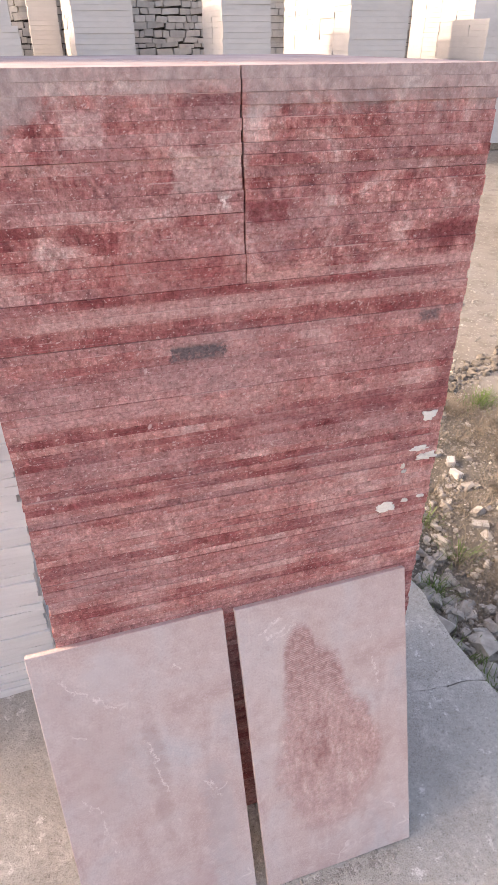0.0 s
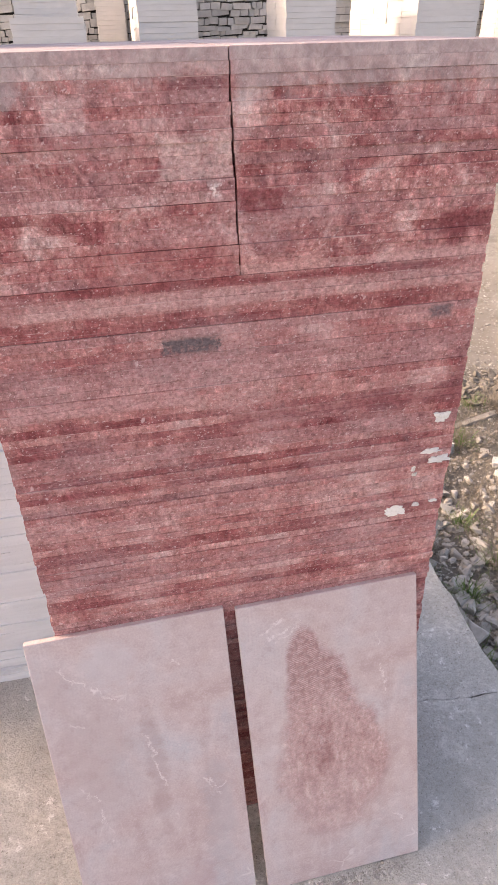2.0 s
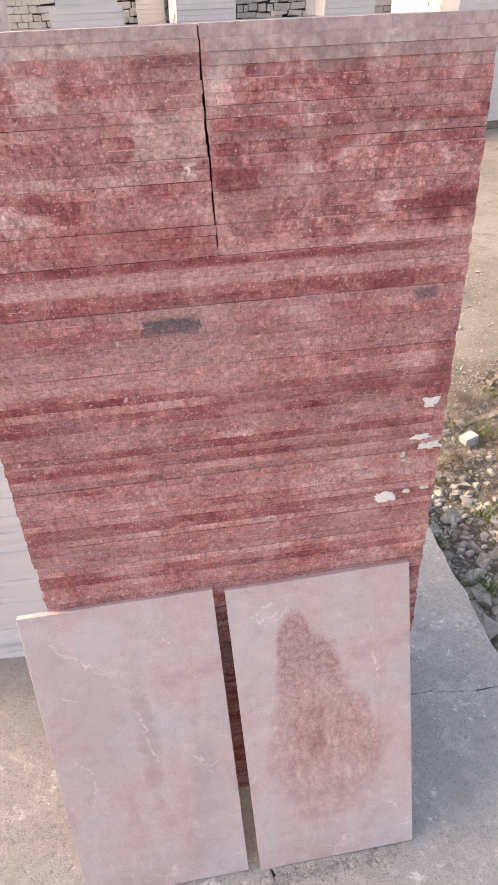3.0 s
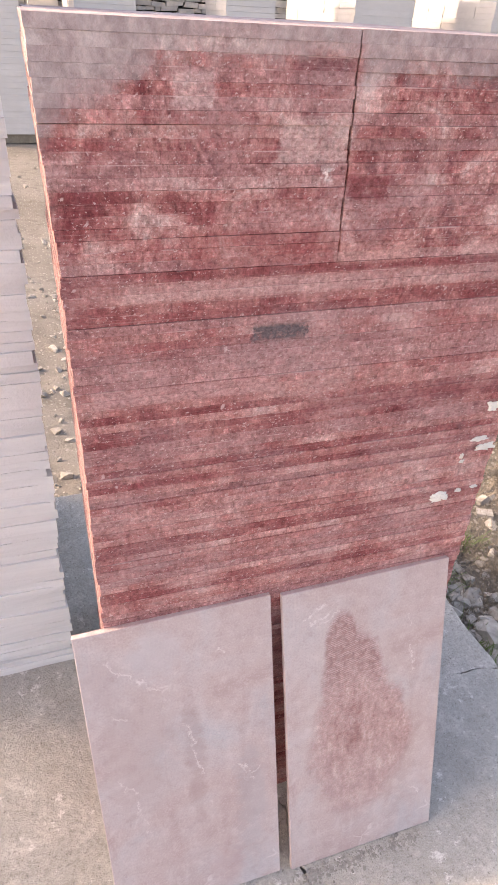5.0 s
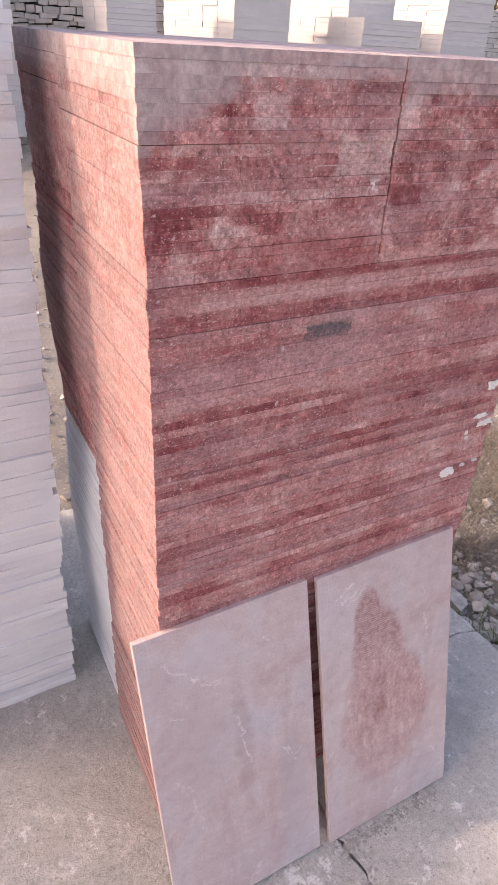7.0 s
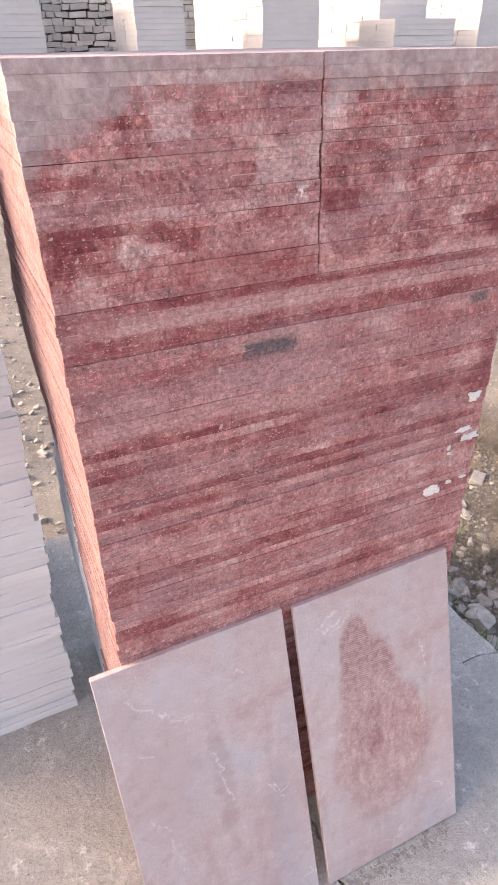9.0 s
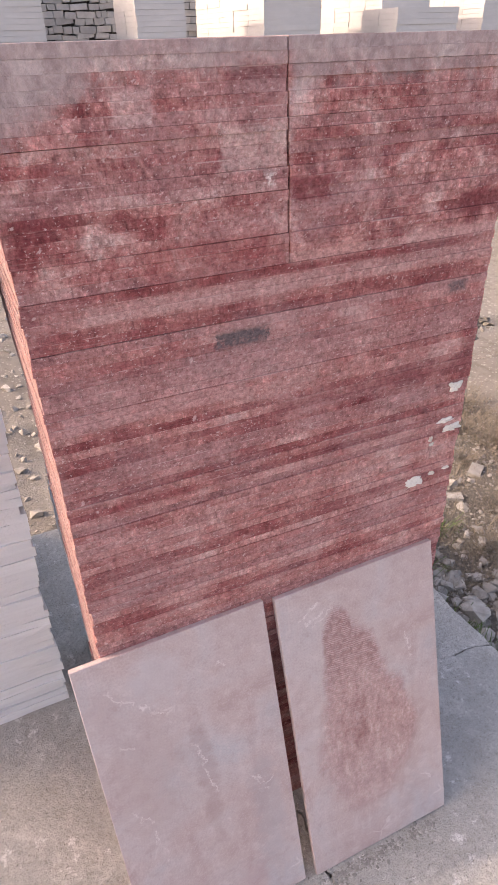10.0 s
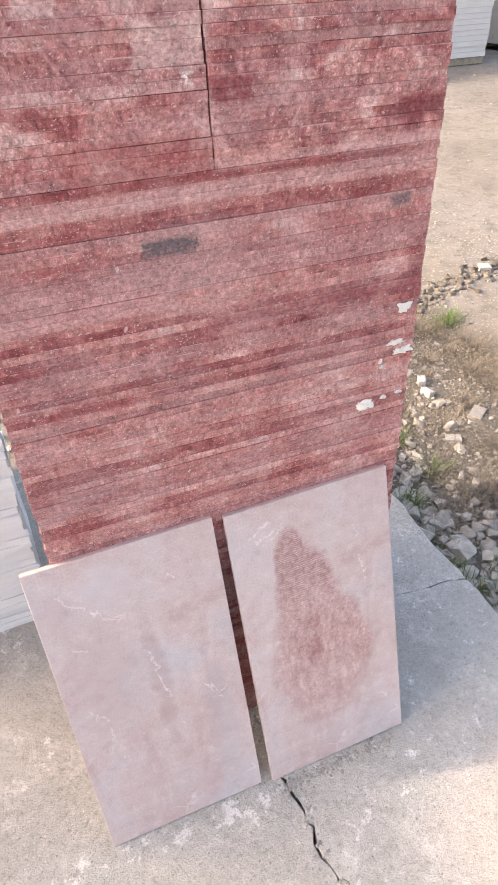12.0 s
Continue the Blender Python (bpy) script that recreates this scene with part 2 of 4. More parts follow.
def honed_pink(wet):
    k = Nodes("honed_pink_stone" + ("_wetted" if wet else ""), 0.37)
    p = k.where(True)
    cloud = k.noise(p, 7, 5, 0.55, 0.6)
    c = k.ramp(cloud, [(0.30, (0.46, 0.335, 0.315)), (0.44, (0.535, 0.415, 0.395)), (0.55, (0.545, 0.455, 0.445)), (0.70, (0.49, 0.455, 0.465))])
    streak = k.noise(k.scaled(p, (14, 1, 3.2)), 1.0, 4, 0.6, 0.8)
    c = k.mix(k.ramp(streak, [(0.53, 0.0), (0.68, 0.45)]), c, (0.44, 0.305, 0.285))
    bend = k.n("TexNoise")
    k.put(bend, "Vector", p)
    bend.inputs["Scale"].default_value = 14
    warped = k.mix(0.10, p, bend.outputs[1])
    vein = k.cells(k.scaled(warped, (15, 15, 10)), 1.0, "DISTANCE_TO_EDGE")
    few = k.ramp(k.noise(p, 11, 3, 0.6), [(0.58, 0.0), (0.66, 1.0)])
    line = k.ramp(vein.outputs[0], [(0.0, 1.0), (0.03, 0.0)])
    c = k.mix(k.math("MULTIPLY", k.math("MULTIPLY", line, few), 0.5), c, (0.80, 0.72, 0.70))
    blur = k.noise(p, 38, 5, 0.7)
    c = k.mix(k.ramp(blur, [(0.52, 0.0), (0.68, 0.5)]), c, (0.67, 0.57, 0.555))
    c = k.mix(k.ramp(blur, [(0.34, 0.5), (0.48, 0.0)]), c, (0.42, 0.305, 0.29))
    fine = k.noise(p, 300, 2, 0.6)
    c = k.mix(k.ramp(fine, [(0.52, 0.0), (0.70, 0.40)]), c, (0.66, 0.54, 0.525))
    c = k.mix(k.ramp(fine, [(0.32, 0.30), (0.46, 0.0)]), c, (0.40, 0.29, 0.28))
    if not wet:
        # broad zones: brownish pink, an upright brown streak, a cool grey one, a pale corner
        for cx, cz, rx, rz, tint, much in ((0.075, 0.385, 0.075, 0.150, (0.455, 0.345, 0.325), 0.60), (0.160, 0.350, 0.020, 0.170, (0.385, 0.265, 0.245), 0.55),
                                           (0.252, 0.215, 0.034, 0.150, (0.42, 0.375, 0.385), 0.60), (0.115, 0.560, 0.050, 0.060, (0.55, 0.505, 0.515), 0.65),
                                           (0.200, 0.070, 0.040, 0.060, (0.48, 0.315, 0.300), 0.50), (0.035, 0.530, 0.045, 0.050, (0.455, 0.335, 0.32), 0.5)):
            wide = k.math("MULTIPLY", k.math("SUBTRACT", k.noise(p, 24, 7, 0.75, 0.4), 0.5), 3.0)
            ex = k.math("DIVIDE", k.math("SUBTRACT", k.axis(p, 0), cx), rx)
            ez = k.math("DIVIDE", k.math("SUBTRACT", k.axis(p, 2), cz), rz)
            zone = k.math("ADD", k.math("ADD", k.math("MULTIPLY", ex, ex), k.math("MULTIPLY", ez, ez)), wide)
            c = k.mix(k.ramp(zone, [(0.25, much * 0.75), (1.25, 0.0)]), c, tint)
    # pale calcite veins and scratches: from x, z to x, z on the face
    lines = ((0.040, 0.570, 0.062, 0.540, 0.0022), (0.064, 0.548, 0.105, 0.500, 0.0026), (0.090, 0.505, 0.118, 0.492, 0.0018), (0.150, 0.42, 0.168, 0.30, 0.0022),
             (0.235, 0.30, 0.262, 0.255, 0.0020), (0.240, 0.262, 0.275, 0.285, 0.0016), (0.030, 0.335, 0.060, 0.30, 0.0016), (0.055, 0.28, 0.072, 0.20, 0.0016),
             (0.205, 0.545, 0.222, 0.535, 0.0020), (0.040, 0.465, 0.058, 0.450, 0.0020))
    if wet:
        lines = ((0.035, 0.566, 0.075, 0.590, 0.0024), (0.048, 0.556, 0.090, 0.583, 0.0022), (0.060, 0.548, 0.104, 0.577, 0.0022), (0.076, 0.544, 0.112, 0.568, 0.0018),
                 (0.235, 0.46, 0.245, 0.40, 0.0018), (0.250, 0.115, 0.268, 0.095, 0.0022), (0.225, 0.53, 0.23, 0.505, 0.0016))
    vx, vz = k.axis(p, 0), k.axis(p, 2)
    wx = k.math("ADD", vx, k.math("MULTIPLY", k.math("SUBTRACT", k.noise(p, 34, 6, 0.75), 0.5), 0.055))
    wz = k.math("ADD", vz, k.math("MULTIPLY", k.math("SUBTRACT", k.noise(k.scaled(p, (1, 1, -1)), 31, 6, 0.75), 0.5), 0.055))
    veins = 0.0
    for x0, z0, x1, z1, w in lines:
        ln = math.hypot(x1 - x0, z1 - z0)
        ux, uz = (x1 - x0) / ln, (z1 - z0) / ln
        ax, az = k.math("SUBTRACT", wx, (x0 + x1) / 2), k.math("SUBTRACT", wz, (z0 + z1) / 2)
        along = k.math("ABSOLUTE", k.math("ADD", k.math("MULTIPLY", ax, ux), k.math("MULTIPLY", az, uz)))
        across = k.math("ABSOLUTE", k.math("SUBTRACT", k.math("MULTIPLY", ax, uz), k.math("MULTIPLY", az, ux)))
        on = k.math("LESS_THAN", along, ln / 2)
        near = k.ramp(k.math("MULTIPLY", across, 1.0 / w), [(0.35, 1.0), (1.0, 0.0)])
        veins = k.math("MAXIMUM", veins, k.math("MULTIPLY", on, near))
    veins = k.math("MULTIPLY", veins, k.ramp(k.noise(p, 70, 3, 0.6), [(0.42, 0.1), (0.56, 0.62)]))
    c = k.mix(veins, c, (0.80, 0.72, 0.70))
    if wet:
        # a wetted, rubbed patch where the red of the stone shows: three lobes run together
        ragged = k.math("MULTIPLY", k.math("SUBTRACT", k.noise(p, 18, 7, 0.74), 0.5), 1.3)
        d = 9.0
        for cx, cz, rx, rz in ((0.138, 0.270, 0.106, 0.190), (0.190, 0.265, 0.062, 0.110), (0.104, 0.490, 0.034, 0.085), (0.125, 0.410, 0.064, 0.130)):
            a = k.math("DIVIDE", k.math("SUBTRACT", vx, cx), rx)
            b = k.math("DIVIDE", k.math("SUBTRACT", vz, cz), rz)
            d = k.math("MINIMUM", d, k.math("ADD", k.math("MULTIPLY", a, a), k.math("MULTIPLY", b, b)))
        d = k.math("ADD", d, ragged)
        x, z = k.math("SUBTRACT", vx, 0.127), k.math("SUBTRACT", vz, 0.325)
        mask = k.ramp(d, [(0.62, 1.0), (1.10, 0.0)])
        # it dries out towards the foot and the near edge
        mask = k.math("MULTIPLY", mask, k.ramp(vz, [(0.05, 0.30), (0.30, 0.95)]))
        mask = k.math("MULTIPLY", mask, k.ramp(vx, [(0.03, 0.6), (0.09, 1.0)]))
        strokes = k.noise(k.scaled(p, (46, 1, 26)), 1.0, 7, 0.78, 0.12)
        red = k.ramp(strokes, [(0.34, (0.29, 0.125, 0.120)), (0.45, (0.41, 0.225, 0.208)), (0.55, (0.50, 0.315, 0.290)), (0.66, (0.62, 0.47, 0.445))])
        ca = k.math("DIVIDE", k.math("ADD", x, k.math("MULTIPLY", ragged, 0.01)), 0.022)
        cb = k.math("DIVIDE", k.math("ADD", z, 0.01), 0.075)
        core = k.ramp(k.math("ADD", k.math("MULTIPLY", ca, ca), k.math("MULTIPLY", cb, cb)), [(0.25, 0.92), (1.1, 0.0)])
        red = k.mix(k.math("MULTIPLY", core, k.ramp(strokes, [(0.40, 0.85), (0.60, 0.35)])), red, (0.25, 0.070, 0.068))
        crest = k.ramp(k.math("ADD", z, k.math("MULTIPLY", k.noise(p, 40, 4, 0.7), 0.06)), [(0.10, 0.0), (0.17, 0.62)])
        red = k.mix(crest, red, (0.27, 0.125, 0.122))
        rim = k.math("MULTIPLY", k.ramp(d, [(0.55, 0.0), (0.80, 0.70)]), k.ramp(k.noise(p, 24, 4, 0.7), [(0.45, 0.0), (0.6, 1.0)]))
        red = k.mix(rim, red, (0.29, 0.145, 0.140))
        wave = k.n("TexWave")
        tilt = k.n("Mapping")
        k.put(tilt, "Vector", p)
        tilt.inputs["Rotation"].default_value = (0, radians(52), 0)
        k.put(wave, "Vector", tilt.outputs[0])
        wave.inputs["Scale"].default_value = 95
        wave.inputs["Distortion"].default_value = 3.5
        comb = k.math("MULTIPLY", wave.outputs[1], k.math("MULTIPLY", k.ramp(k.noise(p, 90, 2, 0.5), [(0.40, 0.0), (0.55, 0.75)]), k.ramp(z, [(-0.02, 0.25), (0.12, 1.0)])))
        red = k.mix(comb, red, (0.60, 0.42, 0.40))
        red = k.mix(1.0, red, k.ramp(k.noise(p, 150, 5, 0.72), [(0.32, 0.70), (0.5, 1.0), (0.68, 1.28)]), "MULTIPLY")
        c = k.mix(k.math("MULTIPLY", mask, 0.92), c, red)
        k.put(k.b, "Roughness", k.ramp(mask, [(0.0, 0.38), (1.0, 0.33)]))
    c = k.mix(1.0, c, (0.92, 0.905, 0.905), "MULTIPLY")
    k.bump(k.math("ADD", fine, k.math("MULTIPLY", cloud, 3.0)), 0.12, 0.001)
    return k.done(c)


def grey_stone(name, tone, spread=0.08, band=120.0):
    k = Nodes(name, 0.8)
    p = k.where()
    r = k.random()
    lo, hi = tuple(v - spread for v in tone), tuple(v + spread * 0.6 for v in tone)
    c = k.mix(r, lo, hi)
    c = k.mix(k.ramp(k.noise(p, 5, 5, 0.6), [(0.35, 0.5), (0.7, 0.0)]), c, tuple(v * 0.90 for v in tone))
    s = k.noise(k.scaled(p, (4, 4, band)), 1.0, 4, 0.6, 0.6)
    c = k.mix(k.ramp(s, [(0.40, 0.35), (0.65, 0.0)]), c, tuple(v * 0.78 for v in tone))
    f = k.noise(p, 160, 3, 0.6)
    k.bump(k.math("ADD", f, k.math("MULTIPLY", s, 2.0)), 0.4, 0.003)
    return k.done(c)


def concrete():
    k = Nodes("rough_concrete", 0.92)
    p = k.where()
    big = k.noise(p, 3.2, 6, 0.65)
    c = k.ramp(big, [(0.30, (0.38, 0.358, 0.328)), (0.50, (0.45, 0.427, 0.393)), (0.70, (0.50, 0.477, 0.442))])
    patch = k.noise(p, 11, 6, 0.7, 0.4)
    c = k.mix(k.ramp(patch, [(0.54, 0.0), (0.64, 0.6)]), c, (0.64, 0.608, 0.565))
    c = k.mix(k.ramp(k.noise(p, 26, 5, 0.7), [(0.37, 0.62), (0.46, 0.0)]), c, (0.39, 0.36, 0.32))
    worn = k.noise(p, 55, 6, 0.75)
    c = k.mix(k.ramp(worn, [(0.56, 0.0), (0.64, 0.5)]), c, (0.62, 0.59, 0.55))
    c = k.mix(k.ramp(worn, [(0.35, 0.50), (0.45, 0.0)]), c, (0.29, 0.27, 0.245))
    # sunlit patch towards the front, put into the colour as a pale pink tint
    sub = k.n("VectorMath", op="SUBTRACT")
    k.put(sub, 0, p)
    sub.inputs[1].default_value = (0.78, -0.42, 0)
    x, y = k.axis(sub.outputs[0], 0), k.axis(sub.outputs[0], 1)
    d = k.math("ADD", k.math("MULTIPLY", x, x), k.math("MULTIPLY", k.math("MULTIPLY", y, y), 3.0))
    d = k.math("ADD", d, k.math("MULTIPLY", k.math("SUBTRACT", patch, 0.5), 0.16))
    c = k.mix(k.ramp(d, [(0.02, 0.35), (0.10, 0.0)]), c, (0.66, 0.54, 0.47))
    pit = k.cells(k.mix(0.02, p, k.noise(p, 60)), 120)
    pits = k.math("MULTIPLY", k.ramp(pit.outputs[0], [(0.12, 1.0), (0.25, 0.0)]), k.ramp(k.axis(pit.outputs[1], 0), [(0.80, 0.0), (0.84, 1.0)]))
    c = k.mix(k.math("MULTIPLY", pits, 0.75), c, (0.20, 0.18, 0.155))
    gritty = k.noise(p, 105, 6, 0.78, 0.3)
    c = k.mix(1.0, c, k.ramp(gritty, [(0.33, 0.62), (0.45, 0.96), (0.58, 1.03), (0.72, 1.25)]), "MULTIPLY")
    # lime that has bloomed out in ragged white spots, thick along the foot of the tiles
    lime = k.noise(p, 34, 7, 0.78)
    where = k.noise(p, 6.5, 3, 0.6)
    fy = k.math("ABSOLUTE", k.math("ADD", k.axis(p, 1), 0.185))
    foot = k.math("MULTIPLY", k.ramp(fy, [(0.012, 0.075), (0.05, 0.0)]), k.ramp(k.axis(p, 0), [(0.30, 1.0), (0.34, 0.0)]))
    bloom = k.math("ADD", k.math("ADD", lime, foot), k.math("MULTIPLY", k.math("SUBTRACT", where, 0.5), 0.45))
    c = k.mix(k.ramp(bloom, [(0.60, 0.0), (0.66, 0.85)]), c, (0.76, 0.73, 0.70))
    grain = k.noise(p, 340, 3, 0.65)
    c = k.mix(k.ramp(grain, [(0.52, 0.0), (0.72, 0.4)]), c, (0.62, 0.59, 0.55))
    c = k.mix(k.ramp(grain, [(0.30, 0.5), (0.44, 0.0)]), c, (0.27, 0.25, 0.225))
    h = k.math("ADD", k.math("MULTIPLY", grain, 0.5), k.math("SUBTRACT", k.math("MULTIPLY", patch, 1.6), pits))
    k.bump(k.math("ADD", h, k.math("MULTIPLY", k.math("ADD", worn, gritty), 1.2)), 0.8, 0.005)
    return k.done(c)


def soil():
    k = Nodes("dry_gravelly_soil", 0.95)
    p = k.where()
    big = k.noise(p, 1.1, 6, 0.62)
    c = k.ramp(big, [(0.32, (0.165, 0.142, 0.122)), (0.5, (0.225, 0.198, 0.172)), (0.7, (0.255, 0.230, 0.208))])
    mid = k.noise(p, 9, 6, 0.7)
    c = k.mix(k.ramp(mid, [(0.38, 0.5), (0.5, 0.0)]), c, (0.12, 0.10, 0.082))
    # darker soil beside the slab, with a ragged border
    x, y = k.axis(p, 0), k.axis(p, 1)
    reach = k.math("MAXIMUM", k.math("SUBTRACT", x, 2.1), k.math("SUBTRACT", y, 2.05))
    reach = k.math("MAXIMUM", reach, k.math("SUBTRACT", 0.8, x))
    reach = k.math("ADD", reach, k.math("MULTIPLY", k.math("SUBTRACT", k.noise(p, 3.5, 6, 0.65), 0.5), 0.7))
    c = k.mix(k.ramp(k.math("ADD", reach, 0.5), [(0.44, 0.75), (0.60, 0.0)]), c, (0.115, 0.098, 0.08))
    grit = k.cells(p, 55)
    g = k.ramp(grit.outputs[0], [(0.18, 1.0), (0.42, 0.0)])
    some = k.ramp(k.axis(grit.outputs[1], 0), [(0.62, 0.0), (0.68, 1.0)])
    c = k.mix(k.math("MULTIPLY", k.math("MULTIPLY", g, some), 0.6), c, (0.40, 0.37, 0.335))
    f = k.noise(p, 120, 4, 0.7)
    k.bump(k.math("ADD", f, k.math("MULTIPLY", mid, 2.5)), 0.7, 0.012)
    return k.done(c)


def simple(name, lo, hi, scale, rough=0.85, island=False, bump=0.3, dist=0.004):
    k = Nodes(name, rough)
    p = k.where()
    n = k.noise(p, scale, 5, 0.65)
    c = k.mix(k.ramp(n, [(0.32, 0.0), (0.68, 1.0)]), lo, hi)
    r = k.island() if island else k.random()
    c = k.mix(k.math("MULTIPLY", r, 0.5), c, tuple(v * 0.62 for v in lo))
    k.bump(k.noise(p, scale * 9, 3, 0.6), bump, dist)
    return k.done(c)


# the red stack: courses of long tiles, and above them of slightly thicker small ones
LAYERS, SMALL = 120, 19
LAYER, UPPER = 0.0111833, 0.01150
SPLIT = (LAYERS - SMALL) * LAYER
TOP = SPLIT + SMALL * UPPER
RED = red_stone("red_limestone_sawn_edge", False)
RED_MOTTLED = red_stone("mottled_red_limestone_sawn_edge", True)
PINK, PINK_WET = honed_pink(False), honed_pink(True)
GREY = grey_stone("grey_limestone_split_edge", (0.75, 0.745, 0.745), 0.04, 70)
PALE = grey_stone("pale_limestone_block", (0.57, 0.545, 0.53), 0.025, 14)
CONCRETE, SOIL = concrete(), soil()
RUBBLE = simple("weathered_wall_stone", (0.42, 0.395, 0.365), (0.60, 0.57, 0.53), 6)
MORTAR = simple("dark_earth_joint", (0.05, 0.045, 0.04), (0.10, 0.09, 0.08), 10)
STONE = simple("broken_pale_stone", (0.24, 0.215, 0.19), (0.48, 0.445, 0.405), 30, island=True)
STONE_ONE = simple("broken_stone_piece", (0.27, 0.245, 0.222), (0.43, 0.40, 0.365), 25)
GRASS = simple("dry_grass", (0.175, 0.142, 0.112), (0.28, 0.235, 0.185), 9, island=True, bump=0.0)
GREEN = simple("green_weed", (0.075, 0.125, 0.03), (0.17, 0.24, 0.07), 9, 0.6, island=True, bump=0.0)
LEAF_DARK = simple("dull_green_leaf", (0.05, 0.065, 0.035), (0.11, 0.125, 0.075), 3, 0.7, island=True, bump=0.0)
LEAF_BROWN = simple("autumn_brown_leaf", (0.13, 0.085, 0.03), (0.25, 0.17, 0.065), 3, 0.7, island=True, bump=0.0)
BARK = simple("bark", (0.09, 0.07, 0.05), (0.17, 0.14, 0.11), 20)
IRON = simple("dark_painted_iron", (0.10, 0.12, 0.105), (0.16, 0.18, 0.16), 20, 0.5)
PLASTER = simple("plaster_dab", (0.90, 0.83, 0.76), (0.95, 0.89, 0.82), 260, bump=0.8, dist=0.002)
RENDERED = simple("rendered_wall", (0.55, 0.53, 0.50), (0.66, 0.64, 0.60), 2)
WINDOW = simple("dark_window_pane", (0.03, 0.035, 0.04), (0.06, 0.07, 0.08), 4, 0.15, bump=0.0)
WOOD = simple("grey_pallet_wood", (0.20, 0.16, 0.12), (0.34, 0.29, 0.23), 25)


# ---- building blocks ----
def part(name, bm, material, parent=None, label="", at=None):
    me = bpy.data.meshes.new(name)
    bm.to_mesh(me)
    bm.free()
    me.materials.append(material)
    ob = new(name, me)
    if parent:
        ob.parent = parent
    if at is not None:
        ob.matrix_basis = at
    return tagged(ob, label)


def piece(name, me, parent, at):
    ob = new(name, me)
    ob.parent = parent
    ob.matrix_basis = at
    return ob


def mesh_of(name, bm, material):
    me = bpy.data.meshes.new(name)
    bm.to_mesh(me)
    bm.free()
    me.materials.append(material)
    return me


def box(bm, lo, hi, bevel=0.0, segments=1):
    m = Matrix.LocRotScale([(a + b) / 2 for a, b in zip(lo, hi)], None, [b - a for a, b in zip(lo, hi)])
    vs = bmesh.ops.create_cube(bm, size=1, matrix=m)["verts"]
    if bevel:
        es = {e for v in vs for e in v.link_edges}
        bmesh.ops.bevel(bm, geom=list(es), offset=bevel, segments=segments, affect="EDGES", profile=0.6)
    return vs


def boxed(lo, hi, bevel=0.0, jitter=0.0, rnd=random):
    bm = bmesh.new()
    box(bm, lo, hi, bevel)
    for v in bm.verts:
        v.co += Vector([rnd.uniform(-jitter, jitter) for _ in range(3)])
    return bm


def prism(bm, outline, z0, z1):
    low = [bm.verts.new((x, y, z0)) for x, y in outline]
    top = [bm.verts.new((x, y, z1)) for x, y in outline]
    bm.faces.new(top)
    bm.faces.new(low[::-1])
    n = len(outline)
    for i in range(n):
        bm.faces.new((low[i], low[(i + 1) % n], top[(i + 1) % n], top[i]))


def pebble(bm, at, size, rnd, flat=0.6):
    """A broken stone: the hull of points on a rounded box."""
    turn = Euler([rnd.uniform(-0.3, 0.3), rnd.uniform(-0.3, 0.3), rnd.uniform(0, 6.3)]).to_matrix()
    sx, sy, vs = rnd.uniform(0.8, 1.15), rnd.uniform(0.6, 0.9), []
    for i in range(14):
        d = Vector([math.copysign(abs(v) ** 0.6, v) for v in Vector([rnd.gauss(0, 1) for _ in range(3)]).normalized()])
        d = Vector((d.x * size * sx, d.y * size * sy, d.z * size * flat)) * rnd.uniform(0.82, 1.0)
        vs.append(bm.verts.new(turn @ d + Vector(at)))
    hull = bmesh.ops.convex_hull(bm, input=vs)
    loose = [g for g in hull["geom_interior"] if isinstance(g, bmesh.types.BMVert)]
    if loose:
        bmesh.ops.delete(bm, geom=loose, context="VERTS")


def empty(name, label, category, group="", at=(0, 0, 0), kind=""):
    ob = new(name)
    ob.location = at
    return tagged(ob, label, category, group, kind)


WHITE_STONE = simple("white_marble_offcut", (0.42, 0.395, 0.37), (0.52, 0.49, 0.46), 40)
SOIL_STONE = simple("dusty_brown_stone", (0.20, 0.175, 0.15), (0.33, 0.295, 0.26), 35)
BROKEN = simple("broken_concrete", (0.27, 0.25, 0.225), (0.47, 0.445, 0.41), 60, island=True)
DARK_CLOD = simple("dark_earth_clod", (0.10, 0.085, 0.07), (0.24, 0.21, 0.18), 30, island=True)
CRUMB = simple("crumbled_stone_and_earth", (0.17, 0.15, 0.13), (0.42, 0.385, 0.345), 14, island=True)


# ---- ground and slab ----
def ground_height(x, y):
    far = min(max((y - 1.5) / 7.0, 0.0), 1.0)
    z = -0.22 + 0.14 * far
    left = min(max((0.5 - x) / 0.8, 0.0), 1.0) * min(max((y - 0.5) / 0.6, 0.0), 1.0)
    z += 0.13 * left * (1 - far)
    near = max(0.0, 1.0 - max(abs(x - 1.0), abs(y - 1.0)) / 9.0)
    z += near * (0.035 * noise.noise((x * 1.3, y * 1.3, 0)) + 0.014 * noise.noise((x * 5, y * 5, 3)) + 0.006 * noise.noise((x * 14, y * 14, 7)))
    return z


